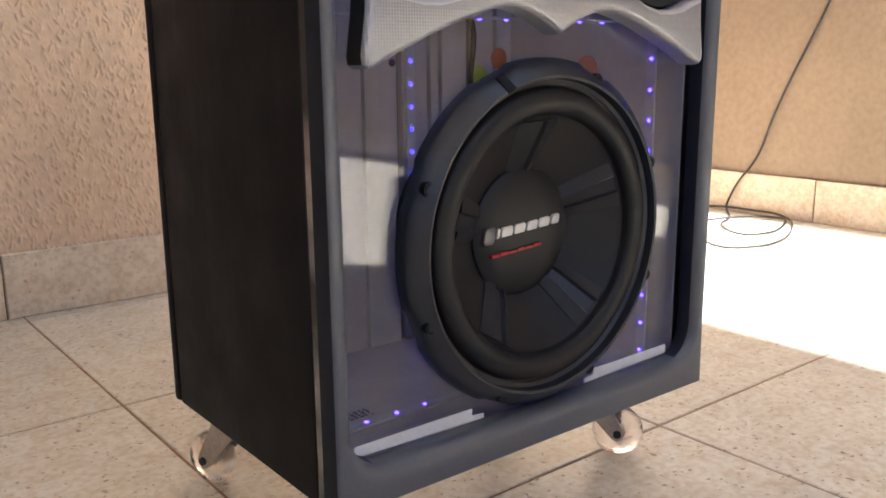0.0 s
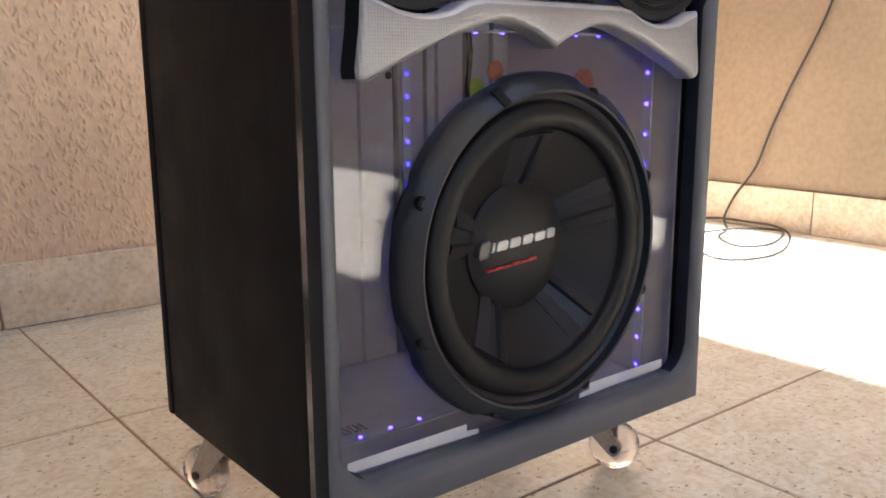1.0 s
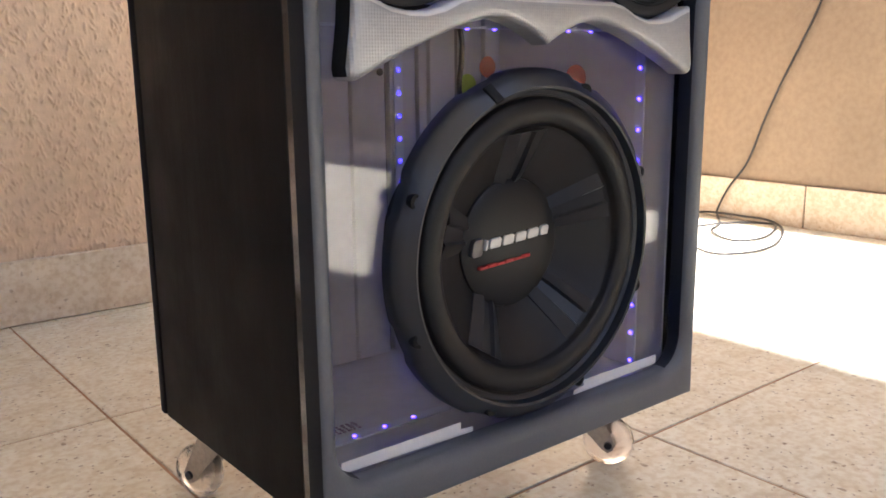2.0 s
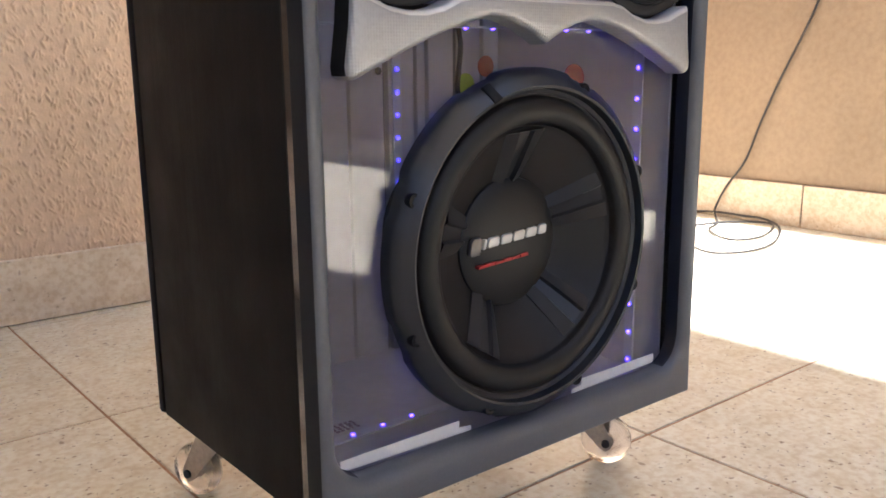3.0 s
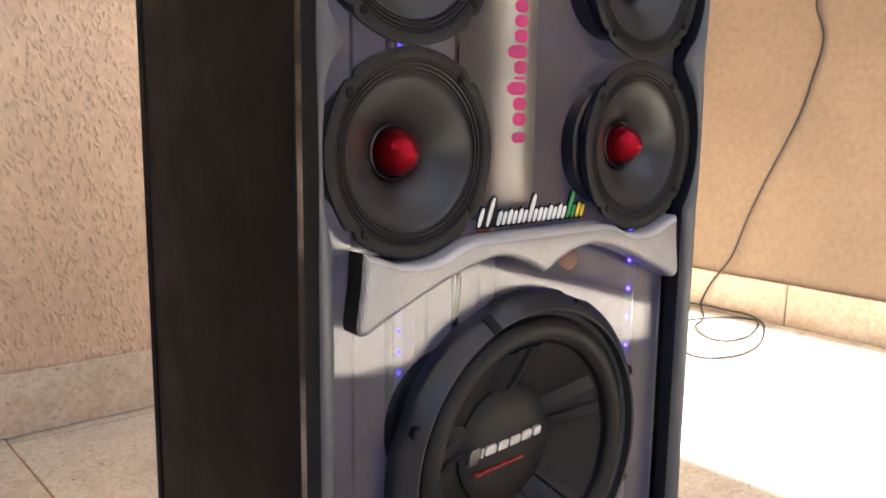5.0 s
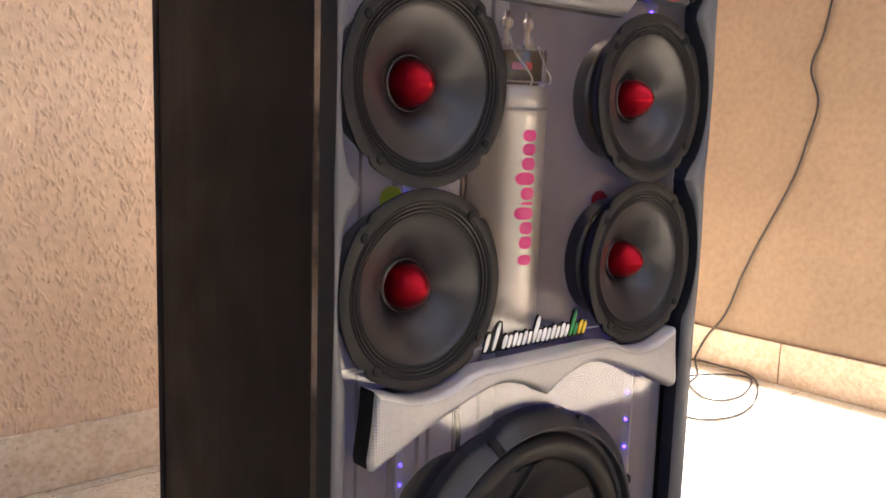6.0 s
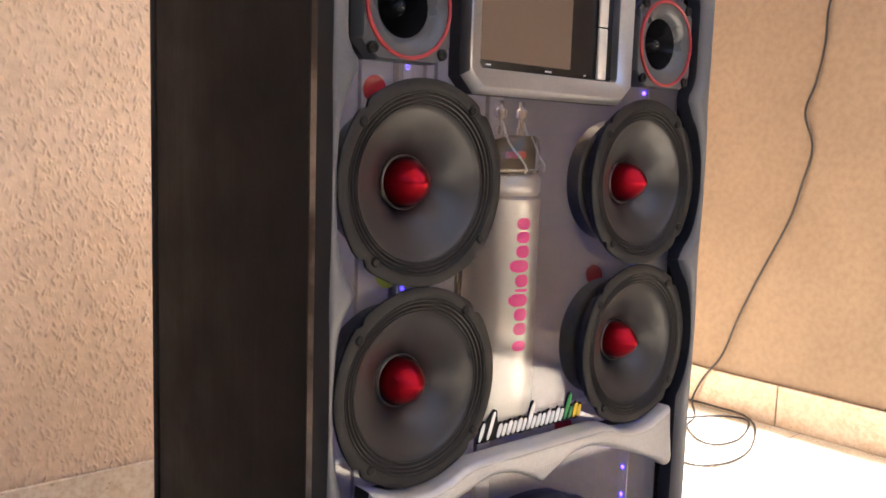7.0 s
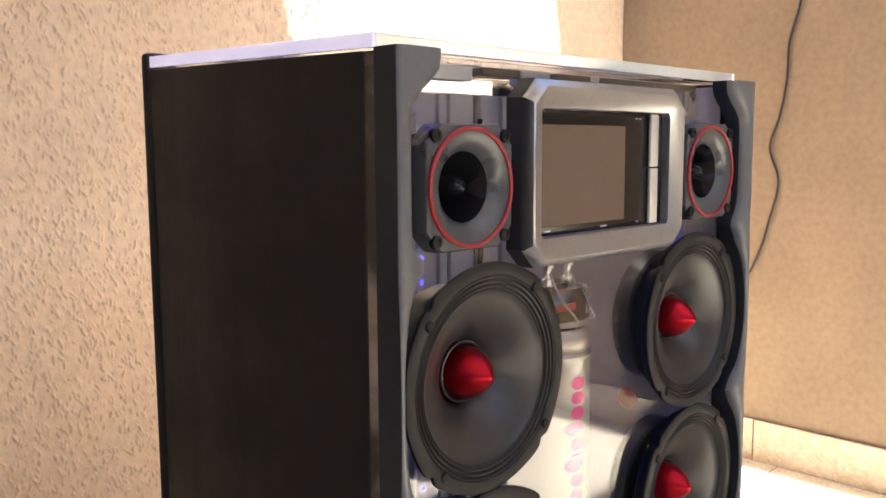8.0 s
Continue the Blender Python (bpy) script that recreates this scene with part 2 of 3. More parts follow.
def tube(points, radius, sides=8):
    bm = bmesh.new()
    rings, up = [], Vector((0.3, 0.2, 1)).normalized()
    for i, p in enumerate(points):
        way = (points[min(i + 1, len(points) - 1)] - points[max(i - 1, 0)]).normalized()
        side = way.cross(up)
        side = side.normalized() if side.length > 1e-3 else way.orthogonal().normalized()
        other = side.cross(way)
        up = other
        rings.append([bm.verts.new(p + radius * (math.cos(a) * side + math.sin(a) * other)) for a in (2 * math.pi * k / sides for k in range(sides))])
    for a, b in zip(rings, rings[1:]):
        for i in range(sides):
            bm.faces.new((a[i], a[(i + 1) % sides], b[(i + 1) % sides], b[i]))
    bm.faces.new(rings[0][::-1])
    bm.faces.new(rings[-1])
    return bm


# ---- the yard ----
NORTH, EAST, WEST, SOUTH, ROOF = 1.187, 1.802, -3.2, -5.5, 2.6


def rough_wall():
    """The thick north wall, its near face raised in small trowelled drips."""
    rng = np.random.default_rng(4)
    step, x0, x1, z0, z1 = 0.0018, -0.45, 0.62, 0.10, 1.50
    nx, nz = int((x1 - x0) / step) + 1, int((z1 - z0) / step) + 1
    h = np.zeros((nz, nx))
    for _ in range(9800):
        cx, cz = rng.uniform(0, nx), rng.uniform(0, nz)
        a, b, tall = rng.uniform(0.75, 1.45), rng.uniform(1.2, 4.6), rng.uniform(0.0013, 0.0051)
        lean = rng.normal(0.16, 0.34)
        i0, i1, j0, j1 = int(max(0, cx - 12)), int(min(nx, cx + 13)), int(max(0, cz - 12)), int(min(nz, cz + 13))
        if i1 <= i0 or j1 <= j0:
            continue
        gx, gz = np.meshgrid(np.arange(i0, i1) - cx, np.arange(j0, j1) - cz)
        gx = gx + lean * gz
        spot = tall * np.exp(-((gx / a) ** 2 + (gz / b) ** 2) ** 2)
        h[j0:j1, i0:i1] = np.maximum(h[j0:j1, i0:i1], spot)
    h += rng.normal(0, 0.00018, h.shape)
    gx, gz = np.meshgrid(np.linspace(x0, x1, nx), np.linspace(z0, z1, nz))
    verts = np.stack([gx, NORTH - h, gz], -1).reshape(-1, 3)
    n = np.arange(nx * nz).reshape(nz, nx)
    quads = np.stack([n[:-1, :-1], n[:-1, 1:], n[1:, 1:], n[1:, :-1]], -1).reshape(-1, 4)
    base = len(verts)
    slab = [(x, y, z) for x in (WEST - 0.15, EAST + 0.15) for y in (NORTH + 0.003, NORTH + 0.15) for z in (-0.05, ROOF)]
    faces = [(0, 1, 3, 2), (4, 6, 7, 5), (0, 4, 5, 1), (2, 3, 7, 6), (0, 2, 6, 4), (1, 5, 7, 3)]
    me = bpy.data.meshes.new("wall_north")
    me.from_pydata(verts.tolist() + slab, [], quads.tolist() + [tuple(base + i for i in f) for f in faces])
    me.materials.append(STUCCO)
    me.polygons.foreach_set("use_smooth", [True] * len(quads) + [False] * 6)
    return me


tagged(part("wall_north", rough_wall(), STUCCO), "beige stucco wall with rough trowelled drips", "wall", kind="structure")
tagged(part("wall_east", box(EAST, EAST + 0.15, SOUTH, NORTH - 0.001, -0.05, ROOF), STUCCO_SHADED, smooth=False), "finely textured stucco wall, its paint darkened for shade", "wall", kind="structure")
# unseen west and south walls, added to close the yard and limit light
tagged(part("unseen_wall_west", box(WEST - 0.15, WEST, SOUTH, NORTH - 0.001, -0.05, 2.05), STUCCO_SHADED, smooth=False), "unseen low stucco wall added on the west", "wall", kind="structure")
tagged(part("unseen_wall_south", box(WEST - 0.15, EAST + 0.15, SOUTH - 0.15, SOUTH - 0.001, -0.05, ROOF), STUCCO_SHADED, smooth=False), "unseen stucco wall added on the south", "wall", kind="structure")
# unseen roof over the west shapes the light; a band crosses its east-wall opening
tagged(part("ceiling", joined([box(WEST - 0.15, 0.235, -2.22, NORTH + 0.15, ROOF + 0.002, ROOF + 0.12), box(0.2352, 1.1998, -2.02, -1.27, ROOF + 0.002, ROOF + 0.12), box(WEST - 0.15, -0.02, -3.4, -2.2202, ROOF + 0.002, ROOF + 0.12)]), WHITEWASH, smooth=False), "unseen white roof slabs that shape the light", "ceiling", kind="structure")
# unseen eave, set by the edge of the sun patch
tagged(part("ceiling_eave", box(1.20, EAST + 0.15, SOUTH - 0.15, NORTH + 0.15, ROOF + 0.002, ROOF + 0.12), WHITEWASH, smooth=False), "unseen white eave over the east wall, bounding the sun patch", "ceiling", kind="structure")

# ---- the speaker tower ----
HALF, BOTTOM, TOP = 0.2325, 0.115, 0.985
FRONT, SHEET, SHEET_BACK, BACK = -0.003, 0.0207, 0.0295, 0.312
RIGHT = 0.004  # the cabinet reaches this much further on its east side
WOOFER = (0.0, 0.31)
MIDS = [(-0.1405, 0.762), (0.1445, 0.762), (-0.1405, 0.597), (0.1445, 0.597)]
TWEETERS = [(-0.162, 0.897, 1.02), (0.162, 0.900, 1.06)]
tower = new("speaker_tower")
tower.matrix_basis = pose(0, 0.155, 0)
WORLD[tower] = tower.matrix_basis.copy()
tagged(tower, "tall black and grey loudspeaker tower on clear casters", "loudspeaker")


def inner_edge(z):
    """Half the width of the opening in the front frame at a height."""
    x = 0.216
    for cz in (0.597, 0.762):
        d = abs(z - cz)
        if d < 0.075:
            x = max(x, 0.204 + 0.0240 * math.sqrt(max(0.0, 1 - (d / 0.078) ** 2)))
    for cz, w in ((0.680, 0.011), (0.848, 0.012)):
        x -= 0.011 * math.exp(-((z - cz) / w) ** 2)
    if z > 0.945:
        x -= 0.027 * (0.5 - 0.5 * math.cos(math.pi * min(1.0, (z - 0.945) / 0.033)))
    return x


def front_frame():
    """A U-shaped frame swept along the edge of its opening: broad inner roundover, small outer one."""
    low, r = 0.148, 0.034
    cx, cz = 0.216 - r, low + r
    pairs = [((x, low), (x, BOTTOM)) for x in (0.0, 0.06, 0.12, 0.165, cx)]
    corner = math.degrees(math.atan2(BOTTOM - cz, HALF - cx))
    for turn in (-79, -68, corner, -45, -34, -22, -11, 0):
        a = radians(turn)
        u = (math.cos(a), math.sin(a))
        far = min((HALF - cx) / max(u[0], 1e-6), (cz - BOTTOM) / max(-u[1], 1e-6))
        pairs.append(((cx + r * u[0], cz + r * u[1]), (cx + far * u[0], cz + far * u[1])))
    z = 0.20
    while z < TOP - 0.001:
        pairs.append(((inner_edge(z), z), (HALF, z)))
        z += 0.0075
    pairs.append(((inner_edge(TOP), TOP), (HALF, TOP)))
    pairs = [((-a[0], a[1]), (-b[0], b[1])) for a, b in reversed(pairs[1:])] + pairs
    bm = bmesh.new()
    rows = []
    for a, b in pairs:
        a, b = Vector((a[0], 0, a[1])), Vector((b[0], 0, b[1]))
        w = (b - a).length
        u = (b - a) / w
        ri, ro = min(0.0125, 0.72 * w), min(0.004, 0.22 * w)
        profile = [(0.0, SHEET - 0.001)]
        profile += [(ri * (1 - math.cos(t)), FRONT + ri * (1 - math.sin(t))) for t in (math.pi / 2 * k / 5 for k in range(6))]
        profile += [(w - ro + ro * math.sin(t), FRONT + ro * (1 - math.cos(t))) for t in (math.pi / 2 * k / 4 for k in range(5))]
        profile += [(w, SHEET - 0.001)]
        rows.append([bm.verts.new(a + u * q + Vector((0, y, 0))) for q, y in profile])
    n = len(rows[0])
    for p, q in zip(rows, rows[1:]):
        for i in range(n):
            j = (i + 1) % n
            bm.faces.new((p[i], p[j], q[j], q[i]))
    bm.faces.new(rows[0])
    bm.faces.new(rows[-1][::-1])
    for v in bm.verts:
        v.co.x += RIGHT * min(1.0, max(0.0, (v.co.x - 0.15) / 0.06))
    return bm


frame_part = part("front_frame", front_frame(), GREY, tower, "satin grey lacquered frame with darker side and inner faces")
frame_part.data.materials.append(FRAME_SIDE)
# Faces turned sideways, outside and inside, take the darker grey.
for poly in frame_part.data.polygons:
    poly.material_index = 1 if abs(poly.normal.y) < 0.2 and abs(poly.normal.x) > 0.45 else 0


def clear_sheet():
    """The clear front, with a round hole behind each driver."""
    bm = bmesh.new()
    w = HALF - 0.004
    loops = [[(-w, BOTTOM + 0.002), (w, BOTTOM + 0.002), (w, TOP - 0.002), (-w, TOP - 0.002)]]
    for (cx, cz), r in [(WOOFER, 0.132)] + [(m, 0.0675) for m in MIDS] + [(t[:2], 0.0330) for t in TWEETERS]:
        loops.append([(cx + r * math.cos(2 * math.pi * i / 48), cz + r * math.sin(2 * math.pi * i / 48)) for i in range(48)])
    edges = []
    for loop in loops:
        vs = [bm.verts.new((x, SHEET, z)) for x, z in loop]
        edges += [bm.edges.new((vs[i], vs[(i + 1) % len(vs)])) for i in range(len(vs))]
    bmesh.ops.triangle_fill(bm, use_beauty=True, edges=edges)
    made = bmesh.ops.extrude_face_region(bm, geom=bm.faces[:])
    bmesh.ops.translate(bm, vec=(0, SHEET_BACK - SHEET, 0), verts=[v for v in made["geom"] if isinstance(v, bmesh.types.BMVert)])
    return bm


def edge(side):
    return side * HALF + (RIGHT if side > 0 else 0.0)


def rising(bm):
    """The top of the cabinet rises a little towards its back."""
    for v in bm.verts:
        if v.co.z > 0.95:
            v.co.z += 0.007 * max(0.0, (v.co.y - SHEET_BACK) / (BACK - SHEET_BACK))
    return bm


for side in (-1, 1):
    part("sheet_edge", box(*sorted((edge(side) - side * 0.001, edge(side) - side * 0.0038)), SHEET, SHEET_BACK, BOTTOM + 0.002, TOP - 0.002), EDGE_STREAKS, tower, "sawn edge of the clear sheet with painted reflection streaks", smooth=False)
part("clear_front", clear_sheet(), ACRYLIC, tower, "clear acrylic front sheet", smooth=False).visible_shadow = False
for side in (-1, 1):
    e = edge(side)
    part("side_panel", rising(box(*sorted((e, e - side * 0.015)), SHEET_BACK + 0.001, BACK, BOTTOM, TOP - 0.0015, 0.0015)), VINYL, tower, "black wood-grain vinyl side")
    part("lining", box(*sorted((e - side * 0.0155, e - side * 0.0185)), SHEET_BACK + 0.002, BACK - 0.014, BOTTOM + 0.016, TOP - 0.004), BOARD, tower, smooth=False)
    part("corner_post", box(*sorted((e + side * 0.002, e - side * 0.026)), BACK + 0.001, BACK + 0.014, BOTTOM, TOP + 0.020, 0.004), VINYL, tower, "black rear corner strip")
part("bottom_panel", box(-HALF + 0.016, HALF - 0.012, SHEET_BACK + 0.001, BACK - 0.002, BOTTOM, BOTTOM + 0.015), BOARD, tower, smooth=False)
# Darker than the slats, so the gaps between them read dark.
back = part("back_panel", box(-HALF + 0.016, HALF - 0.012, BACK - 0.012, BACK - 0.0005, BOTTOM + 0.016, TOP - 0.001), DARK_BOARD, tower, "dark grey board behind silver slats", smooth=False)
for x0, x1 in ((-0.207, -0.165), (-0.160, -0.118), (-0.113, -0.062), (-0.057, -0.012), (-0.008, 0.037), (0.044, 0.081), (0.086, 0.098), (0.103, 0.141), (0.153, 0.184), (0.190, 0.215)):
    part("lining_slat", box(x0, x1, BACK - 0.023, BACK - 0.0125, BOTTOM + 0.017, TOP - 0.003, 0.0015), BOARD, back)
lid = (TOP + 0.0002, TOP + 0.0092)
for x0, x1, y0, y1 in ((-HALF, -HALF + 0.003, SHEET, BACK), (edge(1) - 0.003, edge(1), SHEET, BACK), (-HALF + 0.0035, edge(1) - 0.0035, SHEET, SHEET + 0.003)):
    part("lid_edge", rising(box(x0, x1, y0, y1, *lid)), LID_FRONT if y1 < BACK else LID_EDGE, tower, "clear sawn front edge of the lid" if y1 < BACK else "pale lid edge, faintly emissive to imitate led light", smooth=False)
part("clear_top", rising(box(-HALF + 0.0035, edge(1) - 0.0035, SHEET + 0.0035, BACK, *lid, 0.001, 1)), ACRYLIC, tower, "clear acrylic lid lit by the leds", smooth=False).visible_shadow = False


# silver trim plate between the woofer and the midrange speakers
def trim_outline(grow=0.0):
    top = []
    for i in range(25):
        x = -0.196 + 0.392 * i / 24
        d = abs(abs(x) - 0.141)
        dip = 0.597 - math.sqrt(max(0.0, 0.0865 ** 2 - d * d)) if d < 0.0865 else 0.9
        top.append((x, min(0.525, max(0.511, dip)) + grow))
    low = [(0.198, 0.500), (0.2025, 0.470), (0.2015, 0.4635), (0.1975, 0.4605), (0.193, 0.460)]
    for i in range(1, 31):
        x = 0.193 * (1 - i / 15)
        u = abs(x)
        z = 0.508 - 0.047 * max(0.0, (u - 0.060) / 0.133) ** 1.35 if u > 0.060 else 0.508 - 0.021 * ((0.060 - u) / 0.060) ** 1.7
        low.append((x, z - grow))
    low += [(-0.1975, 0.4605), (-0.2015, 0.4635), (-0.2025, 0.470), (-0.198, 0.500)]
    low = [p for i, p in enumerate(low) if i == 0 or p != low[i - 1]]
    return top + low


trim = part("trim_plate", prism(trim_outline(), -0.0085, 0.0140, 0.0070, 5), MESHED, tower, "silver woven-look trim plate, top paled for sky reflection, black ends")
part("trim_spacer", box(-0.180, 0.180, 0.0142, SHEET - 0.0004, 0.512, 0.517), GASKET, trim, "black spacer behind the plate", smooth=False)
trim.data.materials.append(GASKET)
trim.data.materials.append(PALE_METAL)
# Upward faces take a paler metal to imitate sky reflection; ends are black.
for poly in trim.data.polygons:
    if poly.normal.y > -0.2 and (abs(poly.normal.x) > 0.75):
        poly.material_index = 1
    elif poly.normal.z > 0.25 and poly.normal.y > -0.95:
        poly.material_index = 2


# woofer
def woofer():
    cx, cz = WOOFER
    at = pose(cx, 0, cz)

    def lobes(a, k):
        if k > 3:
            return 0.0
        d = abs((math.degrees(a) - 22.5 + 22.5) % 45 - 22.5)
        return -0.0025 if d < 5 else 0.0 if d > 7 else -0.0025 * (7 - d) / 2

    ring = part("woofer", lathe([(0.150, 0.0205), (0.1585, 0.0205), (0.1585, 0.0115), (0.1570, 0.0075), (0.1500, 0.0012), (0.1430, -0.0048), (0.1408, -0.0040), (0.1395, 0.004), (0.1360, 0.006), (0.1340, 0.0205)], 144, lobes), BASKET, tower, "large black twelve-inch woofer with rubber surround", at)
    part("surround", lathe([(0.1362, 0.0075), (0.1345, 0.0080)] + [(0.1215 + 0.0118 * math.cos(t), 0.0068 - 0.0078 * math.sin(t)) for t in (math.pi * i / 14 for i in range(15))] + [(0.1092, 0.0086), (0.1084, 0.0104), (0.1072, 0.0108)], 96), RUBBER, ring, "thick black rubber roll", at)
    part("cone", lathe([(0.1078, 0.0098), (0.1060, 0.0118), (0.1030, 0.0136), (0.0560, 0.0440), (0.0540, 0.0450)], 96), CONE, ring, "dark grey moulded cone", at)
    part("dust_cap", lathe([(0.0605, 0.0425), (0.0595, 0.0392), (0.0560, 0.0372), (0.0400, 0.0338), (0.0200, 0.0320), (0.0, 0.0314)], 72), CONE, ring, "", at)
    part("basket", lathe([(0.1330, 0.0340), (0.1300, 0.0600), (0.0850, 0.1000), (0.0780, 0.1010), (0.0780, 0.1350), (0.0, 0.1350)], 48), GASKET, ring, "black basket and magnet", at)
    for k in range(5):
        a = radians(94 + 72 * k)
        bm = bmesh.new()
        rows = []
        # a raised spoke: broad sloping flanks, one of them undercut, and a narrow valley along its top
        for r, y, w, lift in ((0.0560, 0.0440, 0.0165, 0.0075), (0.0700, 0.0349, 0.0190, 0.0080), (0.1035, 0.0132, 0.0250, 0.0050)):
            rows.append([bm.verts.new((r, y + 0.003, -w)), bm.verts.new((r, y - lift * 0.45, -w + 0.0006)), bm.verts.new((r, y - lift, -w * 0.36)), bm.verts.new((r, y - lift * 0.35, -w * 0.27)),
                         bm.verts.new((r, y - lift * 0.35, w * 0.27)), bm.verts.new((r, y - lift, w * 0.36)), bm.verts.new((r, y - lift * 0.10, w)), bm.verts.new((r, y + 0.003, w + 0.0006))])
        for low, high in zip(rows, rows[1:]):
            for i in range(7):
                bm.faces.new((low[i], low[i + 1], high[i + 1], high[i]))
        bm.faces.new(rows[0])
        bm.faces.new(rows[2][::-1])
        moved(bm, Matrix.Rotation(-a, 4, "Y"))
        part("rib", bm, RIB, ring, "", at)
    for k in range(8):
        a = radians(22.5 + 45 * k)
        m = pose(cx + 0.1485 * math.cos(a), 0.0026, cz + 0.1485 * math.sin(a))
        if k == 2:
            # the one open slot in the ring
            part("ring_slot", moved(box(-0.0095, 0.0085, -0.0010, 0.0040, -0.0046, 0.0046, 0.0008, 2), Matrix.Rotation(-a, 4, "Y") @ pose(0.001, -0.0024, 0) @ Matrix.Rotation(radians(40), 4, "Z")), BLACK_PRINT, ring, "long black slot in the ring", m)
            continue
        me = shared("bolt", lambda: lathe([(0.0, -0.0012), (0.0028, -0.0012), (0.0033, -0.0022), (0.0060, -0.0022), (0.0065, -0.0012), (0.0065, 0.004)], 16), BLACK_PRINT)
        part("bolt", me, None, ring, "", m)
    # maker's mark: plain rounded silver shapes and a thin red line
    def slug(x0, x1, z0, z1):
        hole = min(x1 - x0, z1 - z0) * 0.2
        b = prism([(x0 + hole, z0), (x1 - hole * 0.6, z0), (x1, z0 + hole), (x1, z1 - hole), (x1 - hole, z1), (x0 + hole, z1), (x0, z1 - hole), (x0, z0 + hole)], 0.0300, 0.0350, 0.0012, 2)
        for v in b.verts:
            v.co.x += 0.25 * v.co.z
        return b

    blocks = [(-0.0530, -0.0400, -0.0040, 0.0118), (-0.0378, -0.0345, 0.0, 0.0090)]
    blocks += [(-0.0322 + 0.0158 * i, -0.0182 + 0.0158 * i, 0.0, 0.0090) for i in range(4)] + [(0.0315, 0.0420, 0.0, 0.0090)]
    for k, spans in enumerate(blocks):
        part("mark_block", slug(*spans), MAGNET if k == 0 else PALE_METAL, ring, "plain silver raised block", at @ pose(-0.0015, 0, 0.0015, 0, -4, 0))
    part("series_mark", joined([box(-0.046 + 0.0105 * i, -0.0365 + 0.0105 * i, 0.0300, 0.0345, -0.0150, -0.0128 + 0.0006 * (i % 2)) for i in range(6)]), DARK_RED, ring, "thin red printed mark", at @ pose(0, 0, 0, 0, -4, 0))
    return ring


woofer()


# midrange speakers
def midrange(cx, cz):
    at = pose(cx, -0.006, cz) @ Matrix.Diagonal((1.015, 1.0, 1.015, 1.0))

    def ears(a, k):
        if k > 6:
            return 0.0
        d = abs((math.degrees(a)) % 90 - 45)
        return 0.0022 * math.exp(-(d / 14) ** 2) - 0.0040 * math.exp(-(d / 3.2) ** 4) - 0.0008

    ring = part("midrange_speaker", shared("midrange_frame", lambda: lathe([(0.064, 0.0262), (0.0740, 0.0262), (0.0765, 0.0215), (0.0805, 0.0164), (0.0822, 0.0138), (0.0820, 0.0114), (0.0800, 0.0104), (0.0735, 0.0106), (0.0722, 0.0112), (0.0716, 0.0130), (0.0690, 0.0180)], 96, ears), GASKET), None, tower, "black midrange driver with red bullet plug", at)
    part("surround", shared("midrange_surround", lambda: lathe([(0.0718, 0.0120)] + [(0.0718 - 0.00055 * i, 0.0120 - 0.0011 * math.sin(i * math.pi / 3) + 0.00012 * i) for i in range(1, 19)] + [(0.0612, 0.0150)], 72), SURROUND), None, ring, "", at)
    part("cone", shared("midrange_cone", lambda: lathe([(0.0618, 0.0146), (0.0600, 0.0163), (0.0560, 0.0178), (0.0500, 0.0203), (0.0440, 0.0233), (0.0380, 0.0269), (0.0320, 0.0314), (0.0270, 0.0361), (0.0232, 0.0408), (0.0208, 0.0460)], 72), PAPER), None, ring, "dark grey coated paper cone", at)
    part("phase_plug", shared("phase_plug", lambda: lathe([(0.0188, 0.0440), (0.0190, 0.0370), (0.0188, 0.0335), (0.0180, 0.0298), (0.0165, 0.0260), (0.0144, 0.0224), (0.0118, 0.0190), (0.0088, 0.0159), (0.0057, 0.0133), (0.0030, 0.0115), (0.0012, 0.0108), (0.0, 0.0107)], 48), RED_METAL), None, ring, "red anodised bullet plug", at)
    part("plug_ring", shared("plug_ring", lambda: lathe([(0.0211, 0.0400), (0.0224, 0.0382), (0.0217, 0.0376), (0.0209, 0.0384)], 48), MAGNET), None, ring, "", at)
    part("magnet", shared("midrange_magnet", lambda: lathe([(0.0600, 0.0365), (0.0500, 0.0400), (0.0420, 0.0440), (0.0410, 0.0480), (0.0585, 0.0482), (0.0610, 0.0505), (0.0610, 0.0655), (0.0585, 0.0680), (0.0, 0.0685)], 48), MAGNET), None, ring, "grey basket and magnet", at)
    for k in range(4):
        a = radians(52 + 90 * k)
        me = shared("midrange_bolt", lambda: lathe([(0.0, 0.0090), (0.0030, 0.0090), (0.0042, 0.0100), (0.0044, 0.0130)], 14), BLACK_PRINT)
        part("bolt", me, None, ring, "", pose(cx + 0.0768 * math.cos(a), -0.006, cz + 0.0752 * math.sin(a)))
    return ring


for spot in MIDS:
    tagged(midrange(*spot), group="midrange speakers on the tower")


